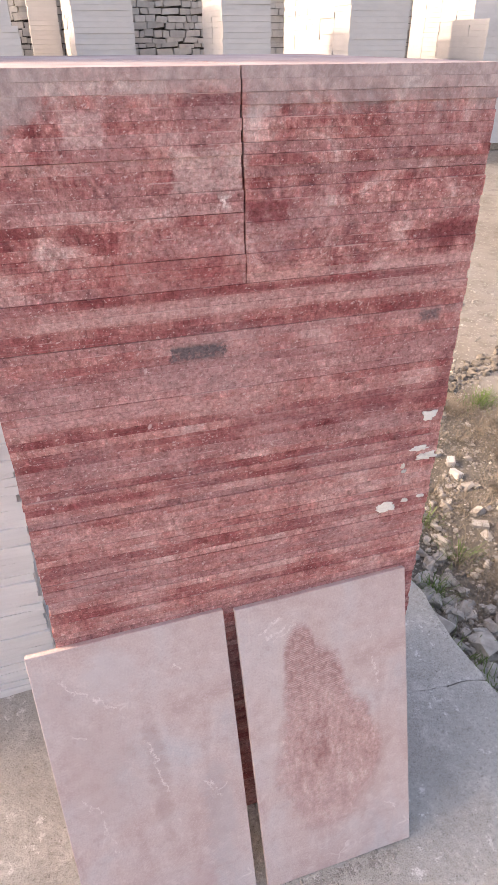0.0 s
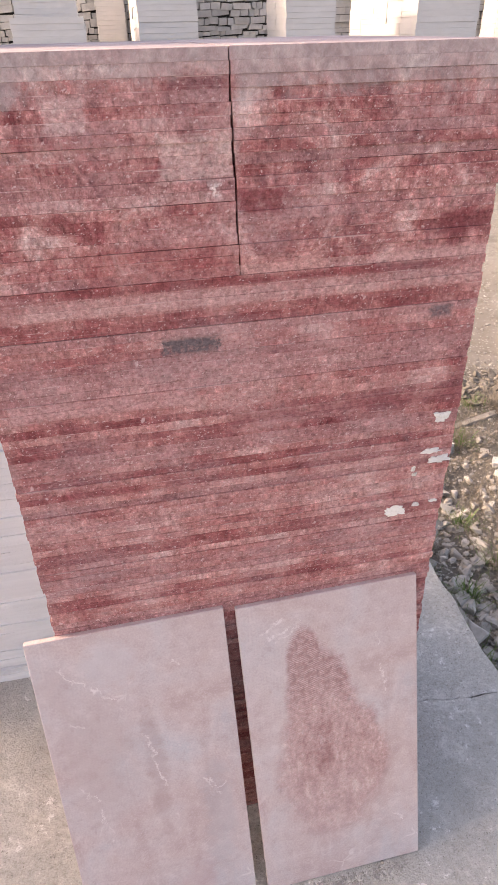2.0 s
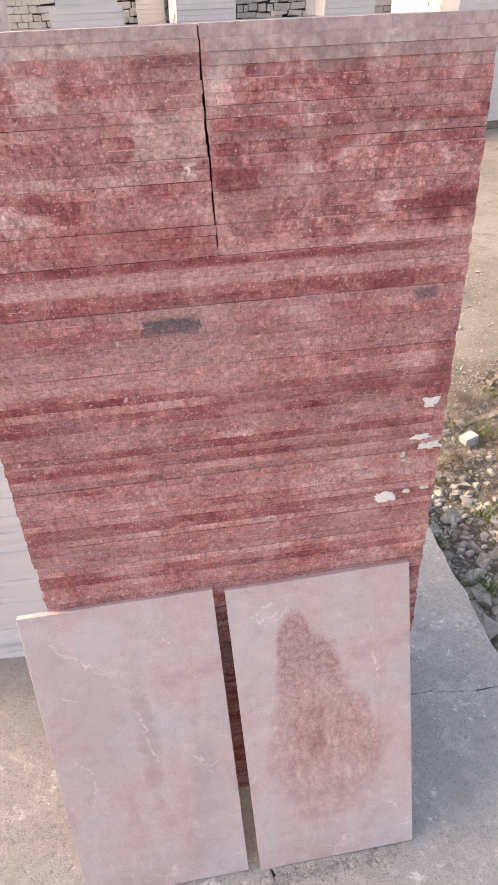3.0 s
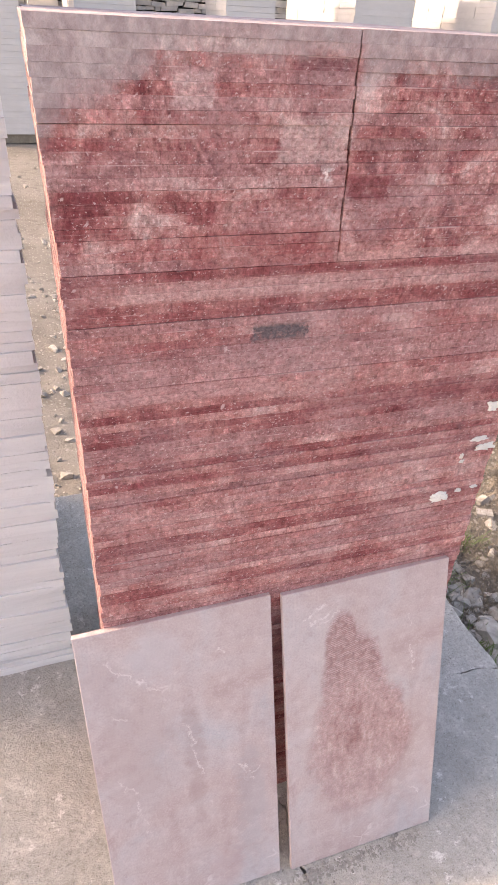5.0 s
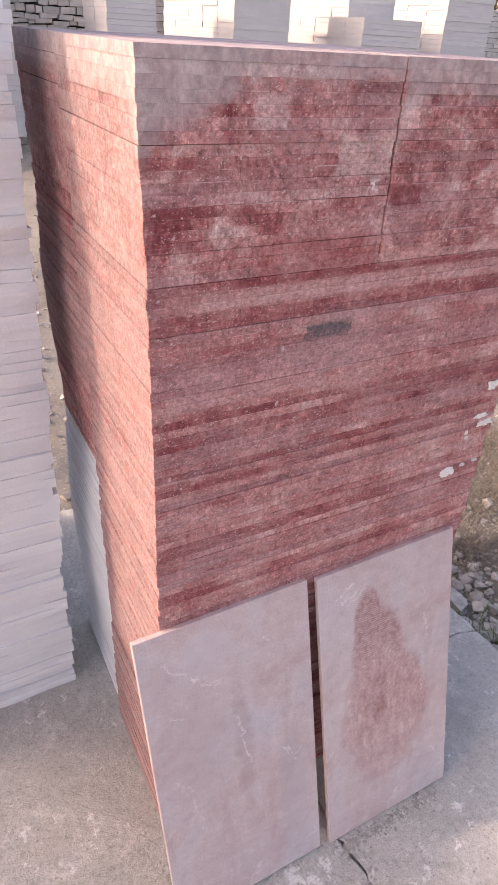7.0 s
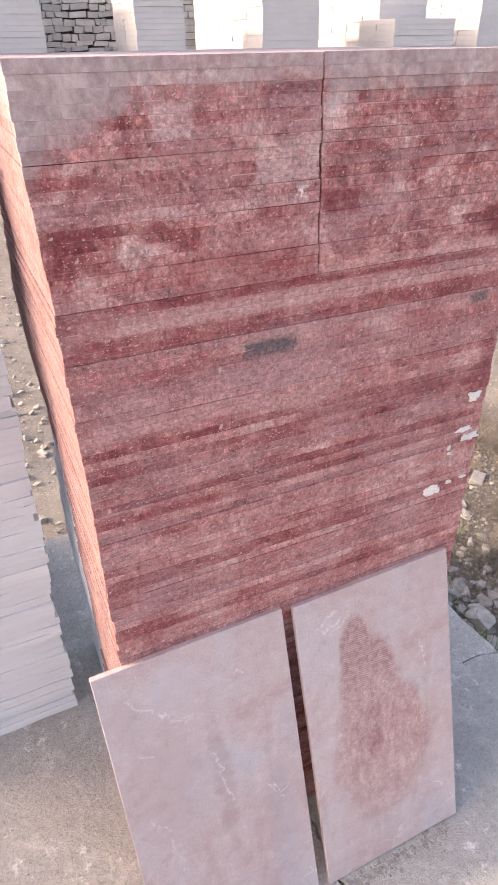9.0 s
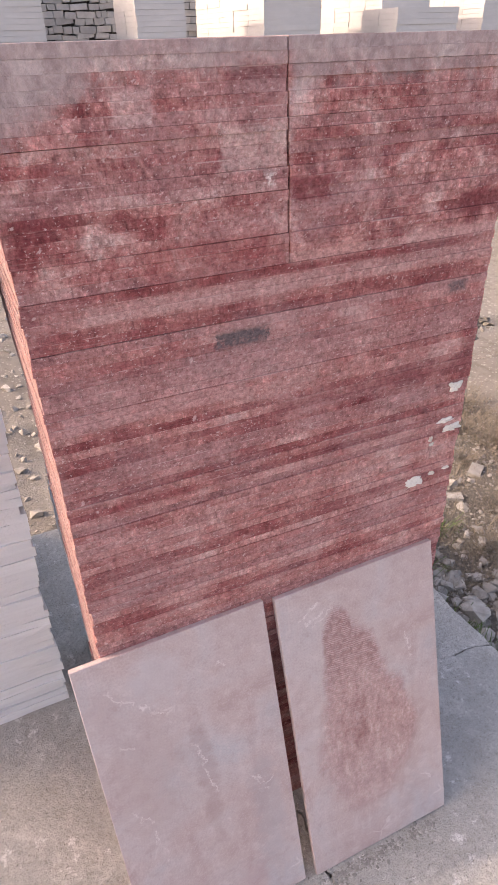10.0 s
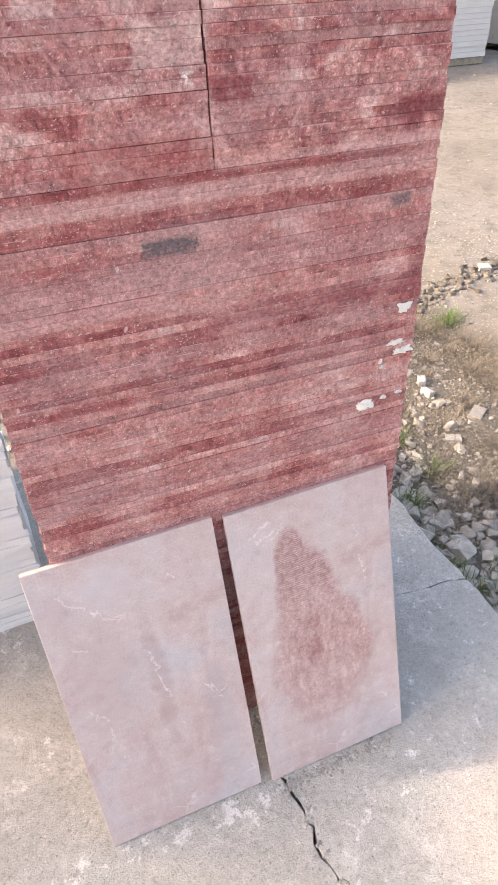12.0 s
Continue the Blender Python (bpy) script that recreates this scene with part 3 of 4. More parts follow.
def ground():
    def steps(lo, hi, fine_lo, fine_hi, step):
        out, v = [], fine_lo
        while v < fine_hi:
            out.append(v)
            v += step
        d = step
        while v < hi:
            out.append(v)
            d *= 1.25
            v += d
        out.append(hi)
        v, d = fine_lo, step
        low = []
        while v > lo:
            d *= 1.25
            v -= d
            low.append(max(v, lo))
        return low[::-1] + out
    xs, ys = steps(-400, 400, -1.0, 3.2, 0.045), steps(-300, 600, -0.8, 3.6, 0.045)
    bm = bmesh.new()
    grid = [[bm.verts.new((x, y, ground_height(x, y))) for x in xs] for y in ys]
    for j in range(len(ys) - 1):
        for i in range(len(xs) - 1):
            bm.faces.new((grid[j][i], grid[j][i + 1], grid[j + 1][i + 1], grid[j + 1][i])).smooth = True
    return tagged(part("ground", bm, SOIL), "dry trampled earth of the stone yard, strewn with grit", "ground", kind="structure")


ground()


def jagged(points, amount, step, seed):
    """Points of a ragged line along a polyline."""
    rnd, out = random.Random(seed), []
    for (ax, ay), (bx, by) in zip(points, points[1:]):
        n = max(1, int(math.hypot(bx - ax, by - ay) / step))
        for i in range(n):
            f = i / n
            k = 0 if i == 0 else amount
            out.append((ax + (bx - ax) * f + rnd.uniform(-k, k), ay + (by - ay) * f + rnd.uniform(-k, k)))
    out.append(points[-1])
    return out


SLAB_X, SLAB_BACK, SLAB_FRONT, SLAB_LEFT = 0.965, 1.09, -2.6, -2.75
slab = empty("slab", "cracked weathered grey concrete slab under the tile stacks", "slab", kind="structure")
crack_a = jagged([(0.312, 0.02), (0.306, -0.16), (0.311, -0.193), (0.324, -0.238), (0.319, -0.284), (0.316, -0.325), (0.33, -0.38), (0.36, -0.55), (0.42, -1.0), (0.50, SLAB_FRONT)], 0.009, 0.013, 3)
crack_b = jagged([(0.58, 0.15), (0.72, 0.150), (0.80, 0.140), (SLAB_X, 0.118)], 0.008, 0.02, 5)
edge_a = jagged([(SLAB_X, 0.121), (SLAB_X - 0.004, 0.40), (SLAB_X + 0.004, 0.70), (SLAB_X, SLAB_BACK)], 0.008, 0.03, 7)
edge_b = jagged([(SLAB_X + 0.004, SLAB_FRONT), (SLAB_X, -0.6), (SLAB_X, 0.0), (SLAB_X, 0.115)], 0.008, 0.03, 8)


def shifted(line, dx, dy=0.0):
    rnd = random.Random(len(line))
    return [(x + dx * rnd.uniform(0.2, 2.0), y + dy * rnd.uniform(0.3, 2.0)) for x, y in line]


def slab_piece(outline, z0):
    bm = bmesh.new()
    prism(bm, outline, -0.40, z0)
    rim = [e for e in bm.edges if all(v.co.z > z0 - 0.001 for v in e.verts)]
    bmesh.ops.bevel(bm, geom=rim, offset=0.003, segments=1, affect="EDGES")
    part("slab_piece", bm, CONCRETE, slab)


join = (0.315, 0.02)
slab_piece([(SLAB_LEFT, SLAB_FRONT)] + shifted(crack_a, -0.0022)[::-1] + [(0.312, 0.075), (0.575, 0.160), (0.575, SLAB_BACK), (SLAB_LEFT, SLAB_BACK)], -0.001)
slab_piece(shifted(crack_a, 0.0032)[:-1] + [(0.61, SLAB_FRONT)] + edge_b + shifted(crack_b, 0, -0.0015)[::-1][1:] + [(0.32, 0.06)], 0.0)
slab_piece([(0.58, 0.156)] + shifted(crack_b, 0, 0.0015)[1:-1] + edge_a + [(0.58, SLAB_BACK)], -0.002)


# ---- stack of red tiles ----
rnd = random.Random(11)


def tile_meshes(name, sx, sy, thick, count, material):
    """Sawn tiles of uneven thickness: some lie tight on the next course, others leave a thin gap or a wedge."""
    out = []
    for i in range(count):
        r = random.Random(i * 7 + int(sx * 100))
        gaps = [r.choice((0.0, 0.0, 0.0, 0.0, 0.0001, 0.0003, 0.0008)) for _ in range(2)]
        bm = boxed((0, 0, 0), (sx, sy, thick), 0.00016, 0.00005, r)
        for v in bm.verts:
            if v.co.z > thick / 2:
                v.co.z -= gaps[0] + (gaps[1] - gaps[0]) * v.co.x / sx + 0.00004
        out.append(mesh_of(name, bm, material))
    return out


LONG = tile_meshes("tile", 0.600, 0.298, LAYER, 16, RED)
LONG_GREY = tile_meshes("tile", 0.600, 0.298, LAYER, 4, GREY)
SQUARE = tile_meshes("tile", 0.2985, 0.298, UPPER, 16, RED_MOTTLED)
stack = empty("tile_stack", "tall stack of red limestone tiles, dusty on top, standing on concrete", "tile stack")
drift = 0.0
for n in range(LAYERS):
    z = n * LAYER if n < LAYERS - SMALL else SPLIT + (n - LAYERS + SMALL) * UPPER
    drift = drift * 0.85 + rnd.uniform(-0.0008, 0.0008)
    # the columns lean out a little towards the top
    for row in (0, 1):
        y = row * 0.303 + rnd.gauss(0, 0.0006)
        if row:
            y += rnd.uniform(0, 0.004)
        back_x = 0.010 + 0.006 * math.sin(n * 0.13) if row else 0.0
        if n < LAYERS - SMALL:
            x = drift + rnd.uniform(-0.0012, 0.0012) + back_x
            piece("tile", rnd.choice(LONG_GREY if row and z < 0.66 else LONG), stack, pose(x, y, z, 0, 0, rnd.uniform(-0.15, 0.15)))
        else:
            k = n - (LAYERS - SMALL)
            left = 0.0012 - 0.0012 * math.sin(k / 18 * 3.1) + rnd.uniform(-0.0009, 0.0009)
            piece("tile", rnd.choice(SQUARE), stack, pose(left - 0.006 * k / 18 + back_x * 0.7, y, z, 0, 0, rnd.uniform(-0.2, 0.2)))
            right = 0.3006 - 0.0055 * k / 18 + rnd.uniform(-0.0006, 0.0006)
            piece("tile", rnd.choice(SQUARE), stack, pose(right, y - 0.001 * (k % 3), z, 0, 0, rnd.uniform(-0.2, 0.2)))


# the dabs of white plaster on the edges of the stack
def dab(x, z, w, h, seed):
    r = random.Random(seed)
    bm = bmesh.new()
    n, rings = 30, []
    wild = [0.84 + 0.5 * noise.noise((math.cos(6.283 * i / n) * 1.8 + seed, math.sin(6.283 * i / n) * 1.8, seed)) + r.uniform(-0.12, 0.12) for i in range(n)]
    for f, d in ((1.0, 0.0006), (0.9, -0.0012), (0.6, -0.0022), (0.3, -0.0019)):
        ring = []
        for i in range(n):
            a = 2 * math.pi * i / n
            k = wild[i] * f
            u = math.copysign(abs(math.cos(a)) ** 0.8, math.cos(a))
            v = math.copysign(abs(math.sin(a)) ** 0.8, math.sin(a))
            ring.append(bm.verts.new((w / 2 * u * k, d + (r.uniform(-0.0005, 0.0005) if f < 1 else 0), h / 2 * v * k)))
        rings.append(ring)
    mid = bm.verts.new((0, -0.0024, 0))
    for a, b in zip(rings, rings[1:]):
        for i in range(n):
            bm.faces.new((a[i], a[(i + 1) % n], b[(i + 1) % n], b[i]))
    for i in range(n):
        bm.faces.new((rings[-1][i], rings[-1][(i + 1) % n], mid))
    bmesh.ops.recalc_face_normals(bm, faces=bm.faces)
    part("plaster_dab", bm, PLASTER, stack, "smear of white plaster", pose(x, -0.0014, z))


for i, d in enumerate([(0.525, 0.747, 0.030, 0.017), (0.577, 0.906, 0.021, 0.013), (0.583, 0.834, 0.026, 0.011), (0.570, 0.850, 0.024, 0.007),
                       (0.557, 0.755, 0.010, 0.006), (0.585, 0.758, 0.012, 0.005), (0.545, 0.822, 0.005, 0.008), (0.548, 0.812, 0.007, 0.005)]):
    dab(d[0], d[1], d[2] * 1.3, d[3] * 1.35, 40 + i)


# ---- the two tiles that lean on the stack ----
def leaning_tile(foot, head, turn, label, material):
    """foot, head: the front lower and upper left corners; the tile is 0.3 m wide."""
    bm = boxed((0, 0, 0), (0.301, 0.0105, 0.624), 0.0010)
    ob = part("leaning_tile", bm, material, None, label)
    up = (Vector(head) - Vector(foot)).normalized()
    along = Vector((math.cos(turn), math.sin(turn), 0))
    along = (along - up * along.dot(up)).normalized()
    depth = up.cross(along)
    m = Matrix((along, depth, up)).transposed().to_4x4()
    m.translation = Vector(foot)
    ob.matrix_basis = m
    return tagged(ob, label, "tile", "tiles leaning on the stack")


leaning_tile((-0.035, -0.162, 0.001), (-0.046, -0.013, 0.598), 0.0, "honed pale pink stone tile leaning against the red stack", PINK)
leaning_tile((0.288, -0.164, 0.001), (0.2735, -0.013, 0.600), 0.0, "honed pink stone tile with wetted red patch, against the stack", PINK_WET)


# ---- the grey stack beside it ----
def rough_slab_mesh(sx, sy, t, seed, material):
    """A slab with a split, wavy front and right edge."""
    r = random.Random(seed)
    bm = bmesh.new()
    outline = []
    n = 11
    ph = [r.uniform(0, 6) for _ in range(3)]
    for i in range(n):
        x = sx * i / (n - 1)
        outline.append((-sx + x, 0.003 * math.sin(x * 9 + ph[0]) + 0.0015 * math.sin(x * 31 + ph[1]) + r.uniform(-0.001, 0.001)))
    for i in range(1, 6):
        outline.append((0.003 * math.sin(i * 2 + ph[2]) - 0.012 * i, sy * i / 5))
    outline.append((-sx, sy))
    low = [bm.verts.new((x, y + r.uniform(-0.002, 0.002), 0)) for x, y in outline]
    top = [bm.verts.new((x, y, t)) for x, y in outline]
    bm.faces.new(top)
    bm.faces.new(low[::-1])
    m = len(outline)
    for i in range(m):
        bm.faces.new((low[i], low[(i + 1) % m], top[(i + 1) % m], top[i]))
    return mesh_of("stone_slab", bm, material)


rnd = random.Random(5)
grey = empty("grey_stone_stack", "tall stack of grey limestone slabs with rough split edges, on concrete", "stone stack", at=(-0.07, 0.435, 0))
kinds = {t: [rough_slab_mesh(0.42, 0.70, t - 0.0004, 60 + i + int(t * 9000), GREY) for i in range(4)] for t in (0.016, 0.020, 0.026)}
z = 0.0
while z < 2.35:
    t = rnd.choice((0.016, 0.020, 0.020, 0.026))
    piece("stone_slab", rnd.choice(kinds[t]), grey, pose(rnd.gauss(0, 0.003) + 0.026 * z, rnd.gauss(0, 0.0015) - 0.028 * z, z, 0, 0, rnd.uniform(-0.3, 0.3)))
    z += t


# ---- stone stacks across the yard ----
def far_stack(x0, x1, y0, depth, top, label, layer=0.055, side_rows=2, lean=0.0, seed=0):
    """A pallet stack: bundles of slabs in layers; the front is x0..x1 at y0."""
    r = random.Random(seed)
    base = ground_height((x0 + x1) / 2, y0) + 0.004
    thing = empty("stone_stack", label, "stone stack", "stone stacks across the yard", at=(x0, y0, base))
    w, n = x1 - x0, max(2, int((top - base - 0.10) / layer))
    runner = mesh_of("pallet_runner", boxed((0, 0, 0), (w, 0.10, 0.10), 0.005), WOOD)
    for i in range(3):
        piece("pallet_runner", runner, thing, pose(0, 0.02 + (depth - 0.14) * i / 2, 0))
    rows = []
    for i in range(side_rows):
        d = depth / side_rows
        rows.append(mesh_of("stone_slab", boxed((0, 0, 0), (w, d - 0.006, layer - 0.0004), 0.0012, 0.0008, r), PALE))
    for k in range(n):
        for i, me in enumerate(rows):
            piece("stone_slab", me, thing, pose(r.gauss(0, 0.004) + lean * k, i * depth / side_rows + r.gauss(0, 0.003), 0.10 + k * layer, 0, 0, r.uniform(-0.3, 0.3)))
    return thing


PALE_LABEL = "tall stack of pale sawn limestone slabs on a pallet"
# a stack out of view, added so that its shade lies on the slab
far_stack(-3.6, -2.8, -0.30, 1.65, 2.29, "unseen stack of pale limestone slabs on a pallet, added for its shade", 0.05, 3, seed=12)
far_stack(2.57, 3.22, 8.55, 1.05, 2.30, PALE_LABEL, 0.06, 2, seed=1)
far_stack(4.33, 5.20, 8.55, 2.60, 2.60, PALE_LABEL, 0.065, 5, seed=2)
far_stack(6.88, 7.80, 9.56, 1.94, 2.18, PALE_LABEL, 0.07, 4, seed=3)
far_stack(6.45, 7.55, 8.51, 0.95, 1.69, "low stack of pale limestone slabs on a pallet", 0.07, 2, seed=4)
far_stack(8.70, 9.75, 9.28, 2.1, 2.13, PALE_LABEL, 0.07, 4, seed=5)
far_stack(0.76, 1.52, 9.0, 2.1, 2.50, PALE_LABEL, 0.06, 4, seed=6)
far_stack(0.27, 0.70, 11.15, 0.7, 2.75, PALE_LABEL, 0.06, 1, seed=7)
far_stack(-0.75, 0.02, 9.3, 1.0, 2.0, PALE_LABEL, 0.06, 2, seed=8)
far_stack(-0.70, 0.10, 8.0, 0.9, 1.55, "low stack of pale limestone slabs on a pallet", 0.06, 2, seed=9)
far_stack(-2.4, -1.5, 9.0, 1.2, 2.3, PALE_LABEL, 0.07, 2, seed=10)


# ---- rubble wall, fence, house and trees behind ----
def rubble_wall():
    r = random.Random(21)
    y, zb = 12.0, ground_height(2, 12) - 0.05
    wall = empty("wall_rubble", "dry-laid rubble stone wall across the yard", "wall", at=(0, y, 0), kind="structure")
    part("core", boxed((-14, 0.10, zb), (16, 0.5, 1.95), 0.0), MORTAR, wall)
    shapes = []
    for i in range(14):
        q = random.Random(300 + i)
        bm = boxed((0, 0, 0), (1, 0.20, 1), 0.03, 0.0, q)
        slant = [q.uniform(-0.12, 0.12) for _ in range(4)]
        for v in bm.verts:
            v.co += Vector((slant[0] * (v.co.z - 0.5) + q.uniform(-0.03, 0.03), q.uniform(-0.006, 0.006), slant[1] * (v.co.x - 0.5) + q.uniform(-0.04, 0.04)))
        shapes.append(mesh_of("stone", bm, RUBBLE))
    rest = bmesh.new()
    z, count = zb, 0
    while z < 2.02:
        h = r.uniform(0.05, 0.12)
        x = -14 + r.uniform(0, 0.2)
        while x < 16:
            w = r.choice((r.uniform(0.08, 0.18), r.uniform(0.15, 0.34)))
            near = 1.6 < x < 3.7 or -1.4 < x < 0.9
            if near and z > 0.85 and count < 300:
                count += 1
                m = pose(x, r.uniform(-0.012, 0.012), z + r.uniform(-0.010, 0.010), 0, r.uniform(-5, 5), 0) @ Matrix.Diagonal((w * 0.97, 1, h * r.uniform(0.84, 1.0), 1))
                piece("stone", r.choice(shapes), wall, m)
            else:
                box(rest, (x, r.uniform(-0.03, 0.03), z), (x + w * 0.95, 0.15, z + h * 0.92))
            x += w
        z += h
    tagged(part("stonework", rest, RUBBLE, wall), kind="stuff")
    cap = bmesh.new()
    for i in range(300):
        pebble(cap, (r.uniform(-6, 12), r.uniform(0.0, 0.45), 1.99 + r.uniform(0, 0.06)), r.uniform(0.03, 0.085), r, 0.5)
    tagged(part("coping_rubble", cap, RUBBLE, wall), kind="stuff")


rubble_wall()


def fence():
    thing = empty("fence", "dark iron railing behind the rubble wall", "fence", at=(0, 13.2, 0))
    post = mesh_of("post", boxed((-0.02, -0.02, 0), (0.02, 0.02, 2.75), 0.003), IRON)
    bar = mesh_of("bar", boxed((-0.008, -0.008, 1.2), (0.008, 0.008, 2.62), 0.002), IRON)
    for x in np.arange(-4.0, 12.1, 2.0):
        piece("post", post, thing, pose(x, 0, 0))
    for z in (2.16, 2.55):
        part("rail", boxed((-4, -0.012, z), (12, 0.012, z + 0.035), 0.003), IRON, thing)
    for i in range(130):
        piece("bar", bar, thing, pose(-4 + i * 0.123, 0, 0))


fence()


def house():
    thing = empty("house", "distant pale rendered house with dark windows", "house", at=(3.0, 34, 0))
    part("wall", boxed((-3, 0, -0.2), (9, 6, 6.5), 0.02), RENDERED, thing)
    bm = bmesh.new()
    prism(bm, [(-3.4, -0.4), (9.4, -0.4), (9.4, 6.4), (-3.4, 6.4)], 6.5, 6.75)
    part("roof", bm, RUBBLE, thing)
    for x in (-1.6, 0.6, 2.8, 5.0, 7.2):
        for z in (1.6, 4.3):
            w = part("window", boxed((x, -0.03, z), (x + 1.1, 0.02, z + 1.5), 0.01), RENDERED, thing)
            part("pane", boxed((x + 0.08, -0.045, z + 0.08), (x + 1.02, -0.031, z + 1.42), 0.0), WINDOW, w)


house()


def tree(x, y, height, spread, material, label, seed, leaves=7000, low=0.35):
    r = random.Random(seed)
    thing = empty("tree", label, "tree", "trees behind the wall", at=(x, y, ground_height(x, y)))
    bm = bmesh.new()

    def limb(a, b, ra, rb):
        d = (b - a)
        m = Matrix.Translation((a + b) / 2) @ d.to_track_quat("Z", "Y").to_matrix().to_4x4()
        bmesh.ops.create_cone(bm, cap_ends=True, segments=7, radius1=ra, radius2=rb, depth=d.length, matrix=m)
    tip = Vector((r.uniform(-0.2, 0.2), 0, height * 0.7))
    limb(Vector((0, 0, 0)), tip, height * 0.03, height * 0.012)
    ends = []
    for i in range(11):
        f = r.uniform(low, 1.0)
        a = tip * f
        ang = r.uniform(0, 6.3)
        b = a + Vector((math.cos(ang) * spread * r.uniform(0.5, 1), math.sin(ang) * spread * r.uniform(0.5, 1), height * r.uniform(0.08, 0.28)))
        limb(a, b, height * 0.011, height * 0.004)
        ends += [b, a.lerp(b, 0.6)]
    part("trunk", bm, BARK, thing)
    verts, faces = [], []
    for i in range(leaves):
        c = r.choice(ends) + Vector([r.gauss(0, 0.26 * spread) for _ in range(3)])
        s = r.uniform(0.02, 0.05) * (0.6 + height * 0.07)
        q = Euler((r.uniform(0, 6), r.uniform(0, 6), r.uniform(0, 6))).to_matrix()
        k = len(verts)
        verts += [c + q @ Vector(v) * s for v in ((-1, 0, 0), (0, -0.5, 0.1), (1, 0, 0), (0, 0.5, 0.1))]
        faces.append((k, k + 1, k + 2, k + 3))
    me = bpy.data.meshes.new("crown")
    me.from_pydata(verts, [], faces)
    me.materials.append(material)
    ob = new("crown", me)
    ob.parent = thing
    tagged(ob, kind="stuff")


tree(9.3, 16.0, 3.4, 1.5, LEAF_DARK, "dull green shrubby tree behind the stacks", 1)
tree(11.0, 17.0, 3.6, 1.7, LEAF_DARK, "dull green shrubby tree behind the stacks", 2)
tree(12.6, 15.5, 3.3, 1.4, LEAF_BROWN, "shrubby tree with brown autumn leaves", 3)
tree(15.0, 16.0, 3.3, 1.6, LEAF_BROWN, "shrubby tree with brown autumn leaves", 4)
tree(17.5, 17.0, 4.2, 1.8, LEAF_BROWN, "shrubby tree with brown autumn leaves", 5)
tree(6.5, 18.0, 4.5, 1.8, LEAF_DARK, "dull green shrubby tree behind the stacks", 6)
tree(1.0, 19.0, 4.0, 1.8, LEAF_DARK, "dull green shrubby tree behind the wall", 7)


# ---- loose stones and weeds ----
def scatter(name, label, category, count, seed, place, size, material):
    r = random.Random(seed)
    bm_all_v, bm_all_f = [], []
    base = []
    for i in range(24):
        b = bmesh.new()
        pebble(b, (0, 0, 0), 1.0, random.Random(seed * 31 + i), 0.55)
        b.verts.ensure_lookup_table()
        b.verts.index_update()
        base.append(([v.co.copy() for v in b.verts], [[v.index for v in f.verts] for f in b.faces]))
        b.free()
    for i in range(count):
        x, y = place(r)
        if x < SLAB_X + 0.01 and y < SLAB_BACK + 0.01:
            continue
        s = size(r)
        vs, fs = r.choice(base)
        q = Euler((r.uniform(-0.4, 0.4), r.uniform(-0.4, 0.4), r.uniform(0, 6.3))).to_matrix() * s
        c = Vector((x, y, ground_height(x, y) + s * 0.18))
        k = len(bm_all_v)
        bm_all_v += [c + q @ v for v in vs]
        bm_all_f += [[j + k for j in f] for f in fs]
    me = bpy.data.meshes.new(name)
    me.from_pydata(bm_all_v, [], bm_all_f)
    me.materials.append(material)
    return tagged(new(name, me), label, category, kind="stuff")


scatter("gravel", "small pale broken stone chips strewn over the earth", "gravel", 5200, 3,
        lambda r: (r.uniform(0.97, 3.4), r.uniform(-0.5, 3.4)), lambda r: 0.003 + 0.011 * r.random() ** 4, STONE)
scatter("gravel", "grey-brown crumbled stone and earth beside the slab", "gravel", 9000, 5,
        lambda r: (0.97 + 1.25 * r.random() ** 1.2, r.uniform(-0.6, 2.2)), lambda r: 0.003 + 0.009 * r.random() ** 2.5, CRUMB)
scatter("gravel", "loose stone rubble along the edge of the slab", "gravel", 1700, 4,
        lambda r: (0.97 + abs(r.gauss(0, 0.34)), r.uniform(-0.6, 1.7)), lambda r: 0.006 + 0.026 * r.random() ** 2.8, STONE)
scatter("gravel", "pale stone chips behind the stacks", "gravel", 2600, 6,
        lambda r: (r.uniform(-1.6, 1.2), 1.10 + 3.2 * r.random() ** 1.6), lambda r: 0.005 + 0.026 * r.random() ** 3, STONE)
scatter("gravel", "scattered pale stones out in the yard", "gravel", 900, 8,
        lambda r: (r.uniform(-4, 9), r.uniform(2.5, 8.5)), lambda r: 0.006 + 0.022 * r.random() ** 5, STONE)


scatter("rubble", "ridge of dark clods and stones across the earth", "rubble", 420, 12,
        lambda r: (lambda f: (1.75 + 1.1 * f + r.gauss(0, 0.02), 1.86 + 0.36 * f + r.gauss(0, 0.05)))(r.random()), lambda r: 0.006 + 0.028 * r.random() ** 2.2, DARK_CLOD)
scatter("rubble", "angular grey broken stone piled along the slab", "rubble", 330, 9,
        lambda r: (0.985 + 0.34 * r.random() ** 1.3, r.uniform(-0.4, 1.15)), lambda r: 0.014 + 0.026 * r.random() ** 2, STONE)


